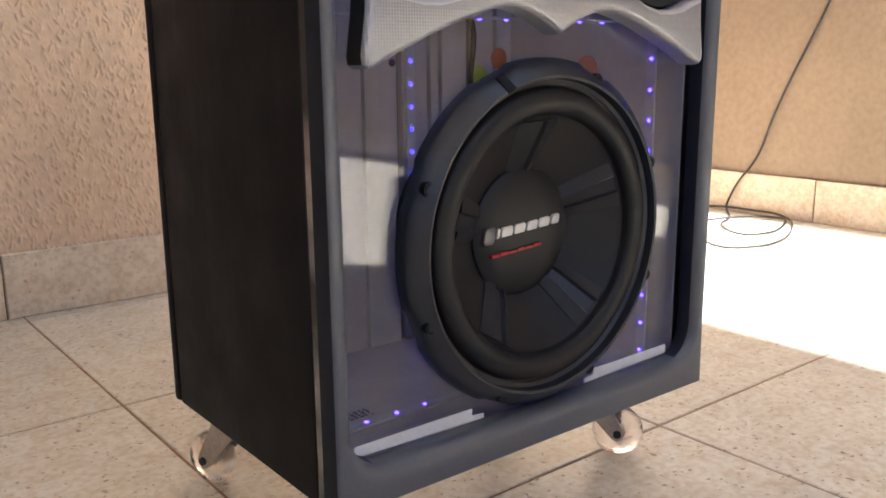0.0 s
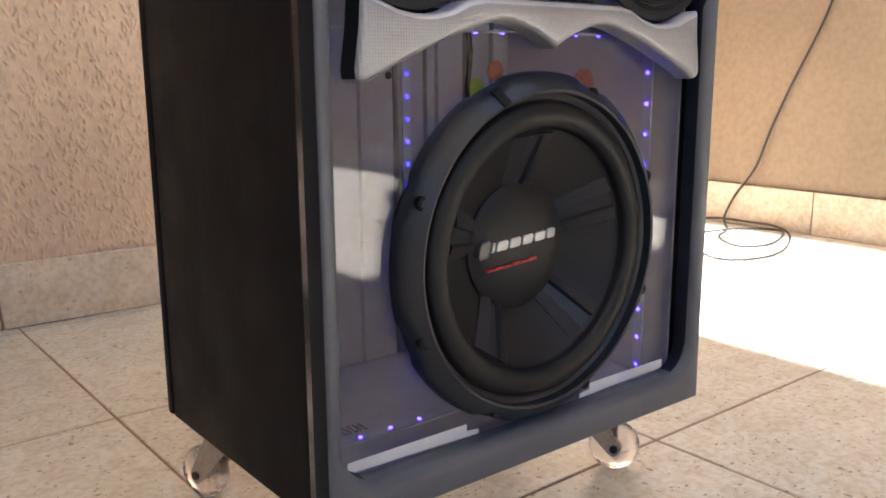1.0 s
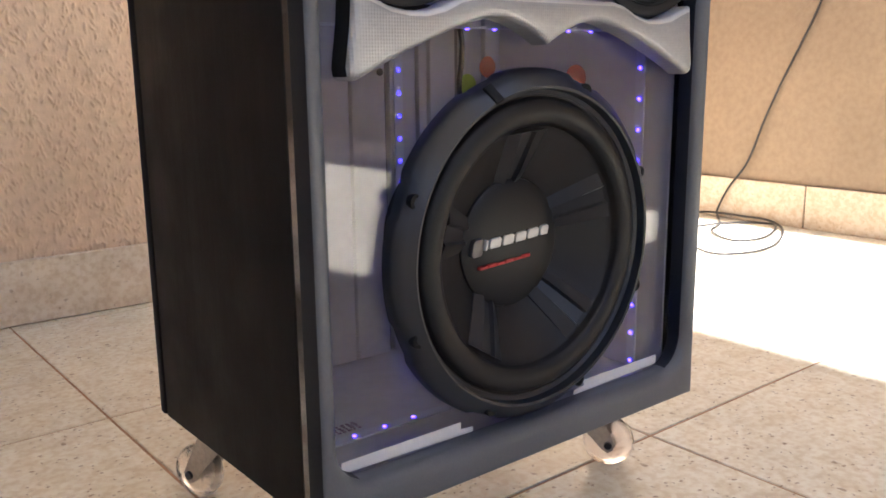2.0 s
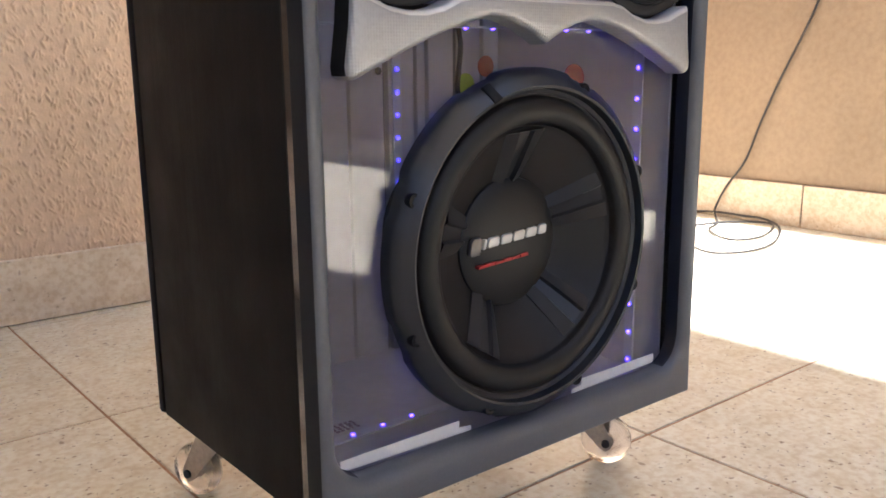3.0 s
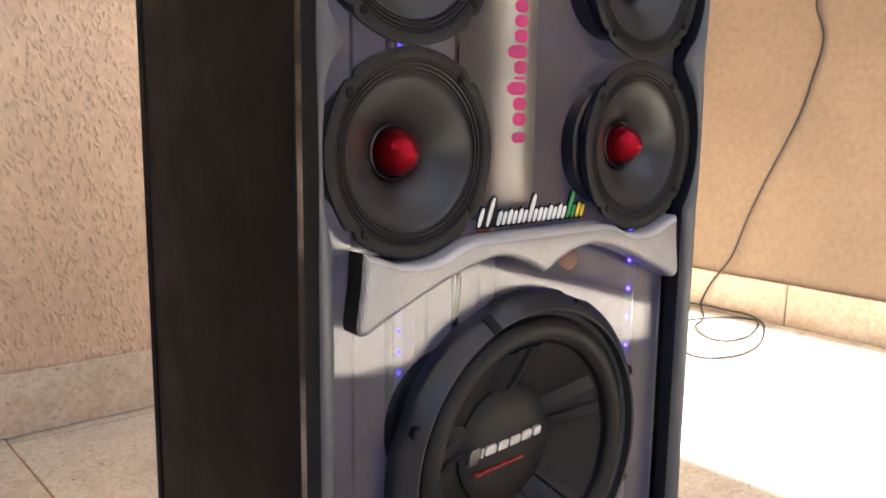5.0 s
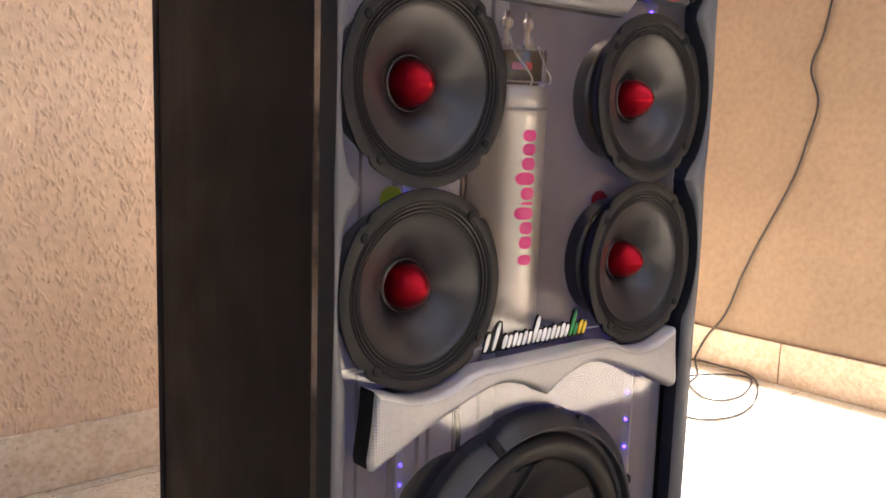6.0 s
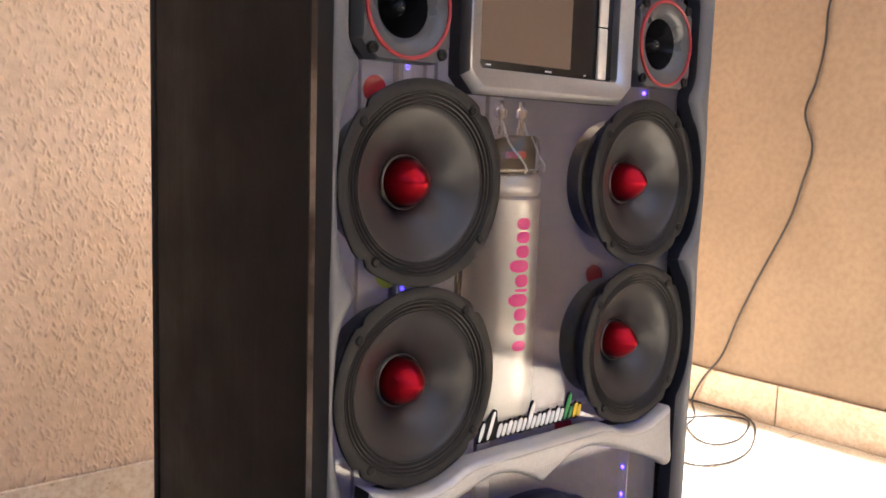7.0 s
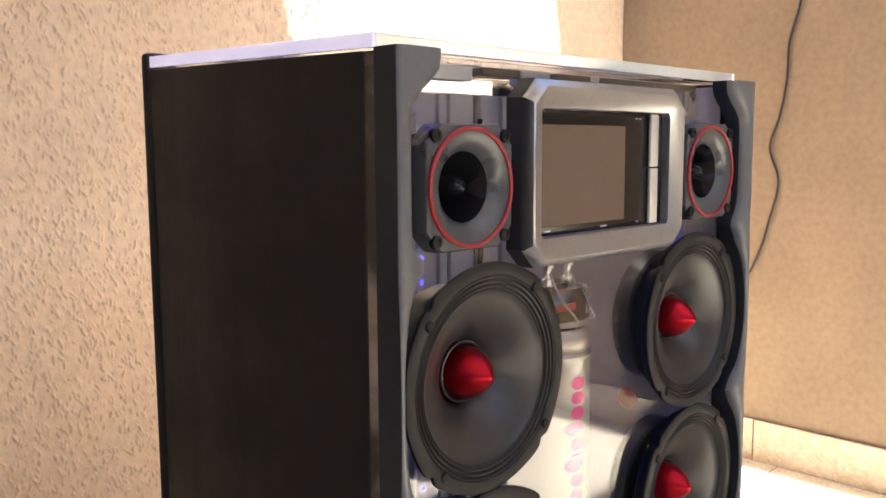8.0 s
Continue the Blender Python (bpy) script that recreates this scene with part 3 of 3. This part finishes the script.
# horn tweeters
def tweeter(cx, cz, size):
    at = pose(cx, -0.003, cz) @ Matrix.Diagonal((size, 1.0, size, 1.0))
    s, c = 0.0412, 0.013

    def plate():
        bm = bmesh.new()
        outer = []
        n = 64
        for i in range(n):
            a = 2 * math.pi * i / n
            u = Vector((math.cos(a), math.sin(a)))
            far = min(s / max(abs(u.x), 1e-6), s / max(abs(u.y), 1e-6), (2 * s - c) / (abs(u.x) + abs(u.y)))
            outer.append(u * far)
        loops = []
        for k, y in ((1.0, 0.0234), (1.0, 0.0085), (0.975, 0.0070)):
            loops.append([bm.verts.new((p.x * k, y, p.y * k)) for p in outer])
        loops.append([bm.verts.new((0.0372 * math.cos(2 * math.pi * i / n), 0.0070, 0.0372 * math.sin(2 * math.pi * i / n))) for i in range(n)])
        for a, b in zip(loops, loops[1:]):
            for i in range(n):
                bm.faces.new((a[i], a[(i + 1) % n], b[(i + 1) % n], b[i]))
        return bm

    base = part("tweeter", shared("tweeter_plate", plate, HORN), None, tower, "grey horn tweeter with a red ring", at)
    part("ring", shared("tweeter_ring", lambda: lathe([(0.0400, 0.0072), (0.0398, 0.0050), (0.0385, 0.0042), (0.0372, 0.0050), (0.0368, 0.0080)], 72), RING_RED), None, base, "thin red ring", at)
    part("horn", shared("tweeter_horn", lambda: lathe([(0.0375, 0.0062), (0.0350, 0.0066), (0.0300, 0.0084), (0.0262, 0.0112), (0.0236, 0.0146)], 72), HORN), None, base, "smooth grey horn mouth", at)
    part("throat", shared("tweeter_throat", lambda: lathe([(0.0237, 0.0145), (0.0210, 0.0205), (0.0165, 0.0300), (0.0130, 0.0450), (0.0115, 0.0600), (0.0, 0.0600)], 64), GLOSS_BLACK), None, base, "glossy black throat", at)
    part("plug", shared("tweeter_plug", lambda: lathe([(0.0100, 0.0600), (0.0100, 0.0380), (0.0090, 0.0280), (0.0065, 0.0200), (0.0030, 0.0150), (0.0, 0.0140)], 32), GLOSS_BLACK), None, base, "", at)
    part("driver", shared("tweeter_driver", lambda: lathe([(0.0310, 0.0340), (0.0310, 0.0570), (0.0360, 0.0580), (0.0360, 0.0780), (0.0, 0.0790)], 40), GASKET), None, base, "", at)
    for sx in (-1, 1):
        for sz in (-1, 1):
            me = shared("tweeter_bolt", lambda: lathe([(0.0, 0.0058), (0.0020, 0.0058), (0.0026, 0.0050), (0.0044, 0.0052), (0.0050, 0.0085)], 16), BLACK_PRINT)
            part("bolt", me, None, base, "", pose(cx + sx * 0.0325 * size, -0.003, cz + sz * 0.0335 * size))
    return base


for spot in TWEETERS:
    tagged(tweeter(*spot), group="horn tweeters on the tower")


# touch-screen unit in its silver bezel
def screen():
    cx, cz, w, h, c = -0.001, 0.9040, 0.1065, 0.0685, 0.014
    outer = [(w, -h + c), (w, h - c), (w - c, h), (-w + c, h), (-w, h - c), (-w, -h + c), (-w + c, -h), (w - c, -h)]
    iw, ih = 0.0880, 0.0475
    inner = [(iw, -ih + 0.003), (iw, ih - 0.003), (iw - 0.003, ih), (-iw + 0.003, ih), (-iw, ih - 0.003), (-iw, -ih + 0.003), (-iw + 0.003, -ih), (iw - 0.003, -ih)]
    bm = bmesh.new()
    loops = []
    for pts, k, y in ((outer, 1.0, 0.0060), (outer, 0.995, 0.0035), (outer, 0.935, -0.0022), (outer, 0.915, -0.0032), (outer, 0.895, -0.0030), (inner, 1.03, 0.0010), (inner, 1.0, 0.0026), (inner, 1.0, 0.0160)):
        narrow = 1 - 0.5 * (1 - k) if pts is outer else k
        loops.append([bm.verts.new((x * narrow, y, z * k)) for x, z in pts])
    for a, b in zip(loops, loops[1:]):
        for i in range(8):
            bm.faces.new((a[i], a[(i + 1) % 8], b[(i + 1) % 8], b[i]))
    at = pose(cx, 0, cz)
    bezel = part("screen_unit", bm, ALUMINIUM, tower, "silver bezel round a dark touch screen", at)
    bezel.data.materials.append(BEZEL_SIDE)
    # Outer faces turned left and right take the darker grey.
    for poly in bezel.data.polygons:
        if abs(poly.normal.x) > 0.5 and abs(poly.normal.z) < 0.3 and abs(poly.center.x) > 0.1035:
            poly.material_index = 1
    bm = bmesh.new()
    loops = [[bm.verts.new((x * k, y, z * k)) for x, z in pts] for pts, k, y in ((inner, 1.02, 0.006), (inner, 1.02, SHEET - 0.0005), (outer, 1.004, SHEET - 0.0005), (outer, 1.004, 0.0061), (outer, 0.97, 0.0064))]
    for a, b in zip(loops, loops[1:]):
        for i in range(8):
            bm.faces.new((a[i], a[(i + 1) % 8], b[(i + 1) % 8], b[i]))
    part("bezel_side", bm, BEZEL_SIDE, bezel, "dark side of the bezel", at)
    part("faceplate", box(-0.0870, 0.0870, 0.0095, 0.0115, -0.0470, 0.0470, 0.001), GLOSS_BLACK, bezel, "gloss black faceplate", at)
    part("display", box(-0.0830, 0.0280, 0.0083, 0.0093, -0.0400, 0.0360), LCD, bezel, "dark switched-off display with the wall's reflection in its colour", at, smooth=False)
    part("side_bar", joined([box(0.0640, 0.0760, 0.0060, 0.0093, -0.0460, 0.0010, 0.0012), box(0.0640, 0.0760, 0.0060, 0.0093, 0.0022, 0.0465, 0.0012)]), PALE_METAL, bezel, "polished silver key bar", at)
    for x0, x1, z0, z1 in ((-0.0755, -0.0700, -0.0440, -0.0430), (-0.004, 0.004, -0.0445, -0.0433), (0.0480, 0.0505, -0.0440, -0.0430), (0.0440, 0.0465, 0.0418, 0.0428), (0.0500, 0.0525, 0.0418, 0.0428)):
        part("printed_mark", box(x0, x1, 0.0087, 0.0094, z0, z1), TAPE, bezel, "tiny pale printed mark", at, smooth=False)


screen()


# capacitor behind the clear front, upright
def can_upright():
    cx, cy, r = 0.012, 0.078, 0.036
    at = pose(cx, cy, 0.528)
    turn = pose(0, 0, 0, 90, 0, 0)
    can = part("capacitor", moved(lathe([(0.0, 0.0), (r - 0.004, 0.0), (r, 0.003), (r, 0.208), (r + 0.001, 0.211), (r + 0.001, 0.217), (r - 0.002, 0.220), (r, 0.224), (r, 0.236), (r - 0.003, 0.240), (0.0, 0.240)], 64), turn), STEEL_CAN, tower, "upright satin steel capacitor with pink print", at)
    part("cap_housing", moved(lathe([(r - 0.004, 0.2405), (r - 0.001, 0.243), (r - 0.001, 0.272), (r - 0.004, 0.276), (0.0, 0.276)], 48), turn), ACRYLIC, can, "clear cap", at)
    part("readout", box(-0.020, 0.016, -0.016, -0.004, 0.2445, 0.2700, 0.001), GLOSS_BLACK, can, "small dark readout block", at)
    part("readout_digits", box(-0.014, 0.006, -0.0172, -0.0162, 0.2540, 0.2600), RED, can, "dim red readout", at, smooth=False)
    for x in (-0.016, 0.012):
        part("terminal", moved(lathe([(0.0055, 0.2765), (0.0055, 0.283), (0.0035, 0.284), (0.0035, 0.292), (0.0060, 0.293), (0.0060, 0.300), (0.0030, 0.302), (0.0030, 0.308), (0.0, 0.308)], 20), turn), CHROME, can, "polished terminal post", at @ pose(x, -0.010, 0))
        part("lead", tube(spline([Vector((x, -0.012, 0.290)), Vector((x - 0.004, -0.026, 0.270)), Vector((x + 0.012, -0.030, 0.250)), Vector((x + 0.020, -0.022, 0.243))], 6), 0.0010, 6), TAPE, can, "", at)
    # pink maker's mark running up the can, as plain blocks
    def bar_mark(u0, u1, z0, z1):
        """A plain block bent round the can, its ends rounded off."""
        b = bmesh.new()
        n = 7
        for out in (0.0007, 0.0002):
            rows = []
            for i in range(n):
                q = i / (n - 1)
                cut = 0.32 * (z1 - z0) * abs(2 * q - 1) ** 4
                u = u0 + (u1 - u0) * q
                rows.append([b.verts.new(((r + out) * math.sin(u / r), -(r + out) * math.cos(u / r), z)) for z in (z0 + cut, z1 - cut)])
            for p, q in zip(rows, rows[1:]):
                b.faces.new((p[0], q[0], q[1], p[1]))
        return b

    u, z = -0.0055, 0.073
    marks = [bar_mark(u - 0.0075, u + 0.0075, z, z + 0.0100)]
    z += 0.0155
    for length, tall in ((0.012, 0), (0.012, 0), (0.012, 1), (0.003, 0), (0.012, 0), (0.012, 1), (0.012, 0), (0.011, 0), (0.011, 0)):
        marks.append(bar_mark(u - 0.0070 - 0.0060 * tall, u + 0.0075, z, z + length))
        z += length + 0.0018
    part("pink_mark", joined(marks), PINK, can, "plain pink printed blocks", at, smooth=False)


can_upright()


# led tapes and leds inside the cabinet
def led_mesh():
    return box(-0.0016, 0.0016, -0.0008, 0.0008, -0.0016, 0.0016, 0.0005, 1)


wall_tape = part("led_tape", box(0.2105, 0.2125, 0.061, 0.073, 0.135, 0.960), TAPE, tower, "white led tape on the lining", smooth=False)
floor_tape = part("led_tape", box(-0.190, 0.200, 0.1065, 0.1185, 0.1305, 0.1325), TAPE, tower, "white led tape on the cabinet floor", smooth=False)
back_tape = part("led_tape", box(0.0485, 0.0605, BACK - 0.0255, BACK - 0.0232, 0.140, 0.960), TAPE, tower, "white led tape on the back board", smooth=False)
lid_tape = part("led_tape", box(-0.200, 0.200, 0.056, 0.066, TOP - 0.0035, TOP - 0.0015), TAPE, tower, "white led tape under the lid", smooth=False)
shelf_tape = part("led_tape", box(-0.190, 0.200, 0.103, 0.115, 0.5045, 0.5065), TAPE, tower, "white led tape across the cabinet", smooth=False)
for z in [0.141 + 0.0325 * i for i in range(25)]:
    part("led", shared("led", led_mesh, LED), None, wall_tape, "", pose(0.2098, 0.067, z, 0, 0, 90))
for z in [0.154 + 0.026 * i for i in range(31)]:
    part("led", shared("led_dim", lambda: box(-0.0022, 0.0022, -0.0008, 0.0008, -0.0022, 0.0022, 0.0006, 1), LED_DIM), None, back_tape, "", pose(0.0545, BACK - 0.0262, z))
for x in [-0.185 + 0.034 * i for i in range(12)]:
    part("led", shared("led", led_mesh, LED), None, lid_tape, "", pose(x, 0.061, TOP - 0.0043, 90, 0, 0))
for x in [-0.167 + 0.0345 * i for i in range(11)]:
    if x < -0.05 or x > 0.12:
        part("led", shared("led", led_mesh, LED), None, floor_tape, "", pose(x, 0.1125, 0.1332, 90, 0, 0))
    part("led", shared("led", led_mesh, LED), None, shelf_tape, "", pose(x, 0.109, 0.5038, 90, 0, 0))

# Grey and white blocks added to stand for the patches under the lid.
for x0, x1 in ((-0.200, -0.178), (-0.120, -0.078), (-0.035, 0.011), (0.028, 0.105), (0.112, 0.182)):
    part("lid_grey_block", box(x0, x1, 0.0365, 0.0535, TOP - 0.0105, TOP - 0.0045, 0.001), MAGNET, tower, "grey block added for a dark patch under the lid", smooth=False)
for x0, x1 in ((-0.170, -0.128), (-0.074, -0.040), (0.013, 0.026)):
    part("lid_white_block", box(x0, x1, 0.0385, 0.0515, TOP - 0.0150, TOP - 0.0045, 0.001), TAPE, tower, "white block added for a pale patch under the lid", smooth=False)
part("square_plate", joined([box(0.150, 0.176, SHEET_BACK + 0.001, SHEET_BACK + 0.004, 0.951, 0.974, 0.001), box(0.156, 0.170, SHEET_BACK - 0.0003, SHEET_BACK + 0.0009, 0.956, 0.969)]), ALUMINIUM, tower, "small square metal plate")

# pale strips of tape along the bottom of the clear front
for x0, x1, sx in ((-0.203, -0.078, 1), (0.084, 0.200, -1)):
    outline = [(x0, 0.1515), (x1, 0.1515), (x1, 0.1610), (x0, 0.1610)]
    if sx > 0:
        outline = [(x0, 0.1515), (x1 + 0.014, 0.1485), (x1 + 0.014, 0.1530), (x1, 0.1545), (x1, 0.1610), (x0, 0.1610)]
    else:
        outline = [(x0 - 0.014, 0.1485), (x1, 0.1515), (x1, 0.1610), (x0, 0.1610), (x0, 0.1545), (x0 - 0.014, 0.1530)]
    part("edge_strip", prism(outline, SHEET - 0.0016, SHEET - 0.0004), TAPE, tower, "pale strip of tape", smooth=False)

part("screw", lathe([(0.0042, 0.0), (0.0042, -0.0012), (0.0030, -0.0018), (0.0, -0.0018)], 16), GASKET, tower, "dark screw head in a slat", pose(0.030, BACK - 0.0234, 0.464))
rng = random.Random(5)
part("printed_label", joined([box(x, x + rng.uniform(0.0018, 0.0042), y, y + 0.0024, 0.1304, 0.1312) for y in (0.1290, 0.1335, 0.1380, 0.1425) for x in [-0.186 + 0.0058 * i for i in range(13)]]), VIOLET, tower, "rows of small dull violet printed bars", smooth=False)
part("wire", tube(spline([Vector((0.147 + 0.003 * math.sin(2.1 * i), BACK - 0.0268, 0.145 + 0.027 * i)) for i in range(31)], 3), 0.0032, 8), BLACK_PRINT, tower, "dark braided wire down the back board")

# round coloured stickers on the lining
for x, y, z, r, mat, word, turn in ((0.034, BACK - 0.0234, 0.640, 0.017, LIME, "lime", 0), (0.160, BACK - 0.0234, 0.446, 0.014, LIME, "lime", 0), (0.193, BACK - 0.0234, 0.468, 0.013, ORANGE, "orange", 0), (0.010, BACK - 0.0234, 0.854, 0.016, RED, "red", 0), (0.2122, 0.125, 0.648, 0.012, RED, "red", 90), (0.2122, 0.160, 0.455, 0.015, RED, "red", 90)):
    part("round_sticker", lathe([(r, 0.0), (r, -0.0008), (r - 0.0006, -0.0011), (0.0, -0.0011)], 32), mat, tower, word + " round sticker", pose(x, y, z, 0, 0, turn))


# white script sticker on the clear front, as plain slanted strokes
def script():
    """The script sticker, reduced to plain slanted bars on a black edge."""
    at = pose(-0.0655, SHEET, 0.5305)
    pitch = 0.0129

    def drop(x, width, tall, y0, y1, grow=0.0):
        """A slanted rounded stroke."""
        pts = []
        for i in range(20):
            t = 2 * math.pi * i / 20
            c, d = math.cos(t), math.sin(t)
            px = (width / 2 + grow) * math.copysign(abs(c) ** 0.75, c)
            pz = (tall / 2 + grow) * math.copysign(abs(d) ** 0.75, d)
            pts.append((x + px + 0.34 * (pz + tall / 2), pz + tall / 2))
        return prism(pts, y0, y1)

    heights = (0.0165, 0.0250, 0.0125, 0.0130, 0.0130, 0.0250, 0.0125, 0.0135, 0.0135, 0.0250, 0.0140)
    strokes = []
    for k, h in enumerate(heights):
        x = pitch * k + 0.003
        low = min(h, 0.0125)
        if k in (0, 1):
            strokes.append((k, x + 0.0030 * (k == 0), 0.0044, h))
        else:
            strokes.append((k, x, 0.0050, h))
            strokes.append((k, x + 0.0063, 0.0046, low * 0.94))
    low = [(x - 0.0016, -0.0016 - 0.0006 * (i % 2)) for i, (k, x, w, h) in enumerate(strokes)]
    high = []
    for k, x, w, h in reversed(strokes):
        lean = 0.34 * h
        high += [(x + w / 2 + lean + 0.0014, h + 0.0004), (x + lean, h + 0.0019), (x - w / 2 + lean - 0.0010, h - 0.0002)]
    high = [p for i, p in enumerate(high) if i == 0 or p[0] < high[i - 1][0] - 0.0002]
    card = part("script_sticker", prism(low + [(strokes[-1][1] + 0.0035, -0.0012)] + high, -0.0016, -0.0004), BLACK_PRINT, tower, "white slanted sticker with a black edge", at, smooth=False)
    for k, x, w, h in strokes:
        mat, word = (GREEN, "green") if k == 9 else (YELLOW, "yellow") if k == 10 else (WHITE, "white")
        part("printed_stroke", drop(x, w, h, -0.0030, -0.0021), mat, card, word + " slanted stroke", at, smooth=False)


script()


# casters
def caster(x, y, turn):
    m = pose(x, y, 0, 0, 0, turn)
    body = part("caster", joined([box(-0.030, 0.030, -0.024, 0.024, BOTTOM - 0.0045, BOTTOM - 0.0005, 0.001), box(-0.016, 0.016, -0.014, 0.014, BOTTOM - 0.018, BOTTOM - 0.0045, 0.002)]), ZINC, tower, "swivel caster with a clear wheel", m)
    for s in (-1, 1):
        cheek = bmesh.new()
        outline = [(-0.014, 0.098), (0.016, 0.098), (0.022, 0.078), (0.046, 0.032), (0.044, 0.024), (0.038, 0.020), (0.032, 0.023), (-0.012, 0.072)]
        cheek = prism(outline, s * 0.0150 - 0.001, s * 0.0150 + 0.001)
        part("fork_cheek", cheek, ZINC, body, "", m, smooth=False)
    part("wheel", moved(lathe([(0.007, -0.0105), (0.012, -0.0120), (0.020, -0.0125), (0.0240, -0.0105), (0.0268, -0.0055), (0.0275, 0.0), (0.0268, 0.0055), (0.0240, 0.0105), (0.020, 0.0125), (0.012, 0.0120), (0.007, 0.0105), (0.007, -0.0105)], 48), pose(0.038, 0, 0.0300) @ Matrix.Diagonal((1.09, 1.0, 1.09, 1.0))), WHEEL, body, "clear polyurethane wheel", m)
    part("hub", moved(lathe([(0.0066, -0.0100), (0.0095, -0.0085), (0.0095, 0.0085), (0.0066, 0.0100), (0.0066, -0.0100)], 20), pose(0.038, 0, 0.0300)), ZINC, body, "", m)
    part("axle", moved(lathe([(0.0, -0.0185), (0.0045, -0.0185), (0.0050, -0.0170), (0.0050, 0.0170), (0.0045, 0.0185), (0.0, 0.0185)], 16), pose(0.038, 0, 0.0300)), BASKET, body, "dark axle bolt", m)


for spot in ((-0.176, 0.305, 112), (0.194, 0.125, -52), (0.185, 0.280, 40), (-0.185, 0.080, 150)):
    caster(*spot)

# ---- the cable ----
WALL_RUN = [(1.794, 0.600, 2.45), (1.795, 0.610, 1.90), (1.795, 0.602, 1.52), (1.795, 0.620, 1.31), (1.795, 0.646, 1.205), (1.795, 0.648, 1.110), (1.795, 0.664, 1.005), (1.795, 0.690, 0.918), (1.795, 0.661, 0.822), (1.795, 0.684, 0.712), (1.795, 0.716, 0.602), (1.795, 0.803, 0.414), (1.794, 0.850, 0.300), (1.788, 0.890, 0.180), (1.780, 0.945, 0.095), (1.772, 0.972, 0.030)]
COIL = [(1.760, 0.965, 0.010), (1.660, 0.890, 0.006), (1.560, 0.850, 0.006), (1.485, 0.765, 0.006), (1.487, 0.712, 0.006), (1.570, 0.696, 0.006), (1.690, 0.733, 0.006), (1.755, 0.775, 0.008), (1.735, 0.832, 0.008), (1.650, 0.878, 0.010), (1.560, 0.925, 0.006), (1.500, 1.020, 0.006), (1.600, 1.090, 0.006), (1.750, 1.035, 0.012), (1.772, 0.960, 0.016), (1.772, 0.880, 0.016), (1.772, 0.816, 0.016), (1.762, 0.770, 0.010), (1.712, 0.722, 0.006), (1.595, 0.660, 0.006), (1.490, 0.622, 0.006), (1.390, 0.614, 0.006), (1.314, 0.645, 0.006), (1.300, 0.690, 0.006), (1.330, 0.770, 0.006), (1.260, 0.850, 0.006), (0.95, 0.80, 0.006), (0.60, 0.60, 0.006), (0.30, 0.45, 0.006), (0.20, 0.36, 0.006)]
tagged(part("power_cable", tube(spline([Vector(p) for p in WALL_RUN + COIL], 8), 0.0034, 8), CABLE), "thin black power cable hanging down the wall, coiled below", "cable")

# ---- skirting and floor tiles ----
def skirting(name, label, x0, x1, y0, y1, along, joints, stone):
    rail = tagged(part(name, box(x0, x1, y0, y1, 0.0, 0.120), GROUT, smooth=False), label, "baseboard", kind="structure")
    for a, b in zip(joints, joints[1:]):
        length = b - a - 0.003
        if along == "x":
            me = shared("skirting_x%.3f" % length, lambda: box(0, length, -0.004, 0.004, 0.001, 0.124, 0.002, 1), stone, False)
            part("skirting_tile", me, None, rail, "", pose(a + 0.0015, y0 - 0.004, 0))
        else:
            me = shared("skirting_y%.3f" % length, lambda: box(-0.004, 0.004, 0, length, 0.001, 0.124, 0.002, 1), stone, False)
            part("skirting_tile", me, None, rail, "", pose(x0 - 0.004, a + 0.0015, 0))


skirting("baseboard_north", "cream terrazzo skirting with dark flecks", WEST, EAST - 0.012, NORTH - 0.006, NORTH - 0.0035, "x", [-0.225 + 0.60 * i for i in range(-4, 4)][:-1] + [EAST - 0.014], SKIRTING)
skirting("baseboard_east", "terrazzo skirting darkened for shade, with faint flecks", EAST - 0.006, EAST - 0.0005, SOUTH, NORTH - 0.012, "y", [0.703 - 0.60 * i for i in range(9, -1, -1)] + [NORTH - 0.016], SHADED_SKIRTING)

PITCH, X0, Y0 = 0.5175, -0.197, 0.111
floor = tagged(part("floor", box(WEST, EAST, SOUTH, NORTH, -0.08, -0.0016), GROUT, smooth=False), "cream terrazzo floor tiles with brown joints", "floor", kind="structure")
tile = shared("tile", lambda: box(0.0020, PITCH - 0.0020, 0.0020, PITCH - 0.0020, -0.012, 0.0, 0.0012, 1), TERRAZZO, False)
for i in range(-6, 4):
    for j in range(-11, 3):
        x, y = X0 + i * PITCH, Y0 + j * PITCH
        w, d = min(PITCH, EAST - 0.001 - x), min(PITCH, NORTH - 0.001 - y)
        if w < 0.02 or d < 0.02:
            continue
        me = tile
        if w < PITCH or d < PITCH:
            me = shared("tile_%.2f_%.2f" % (w, d), lambda: box(0.0022, w - 0.001, 0.0022, d - 0.001, -0.012, 0.0, 0.0012, 1), TERRAZZO, False)
        part("floor_tile", me, None, floor, "", pose(x, y, 0))
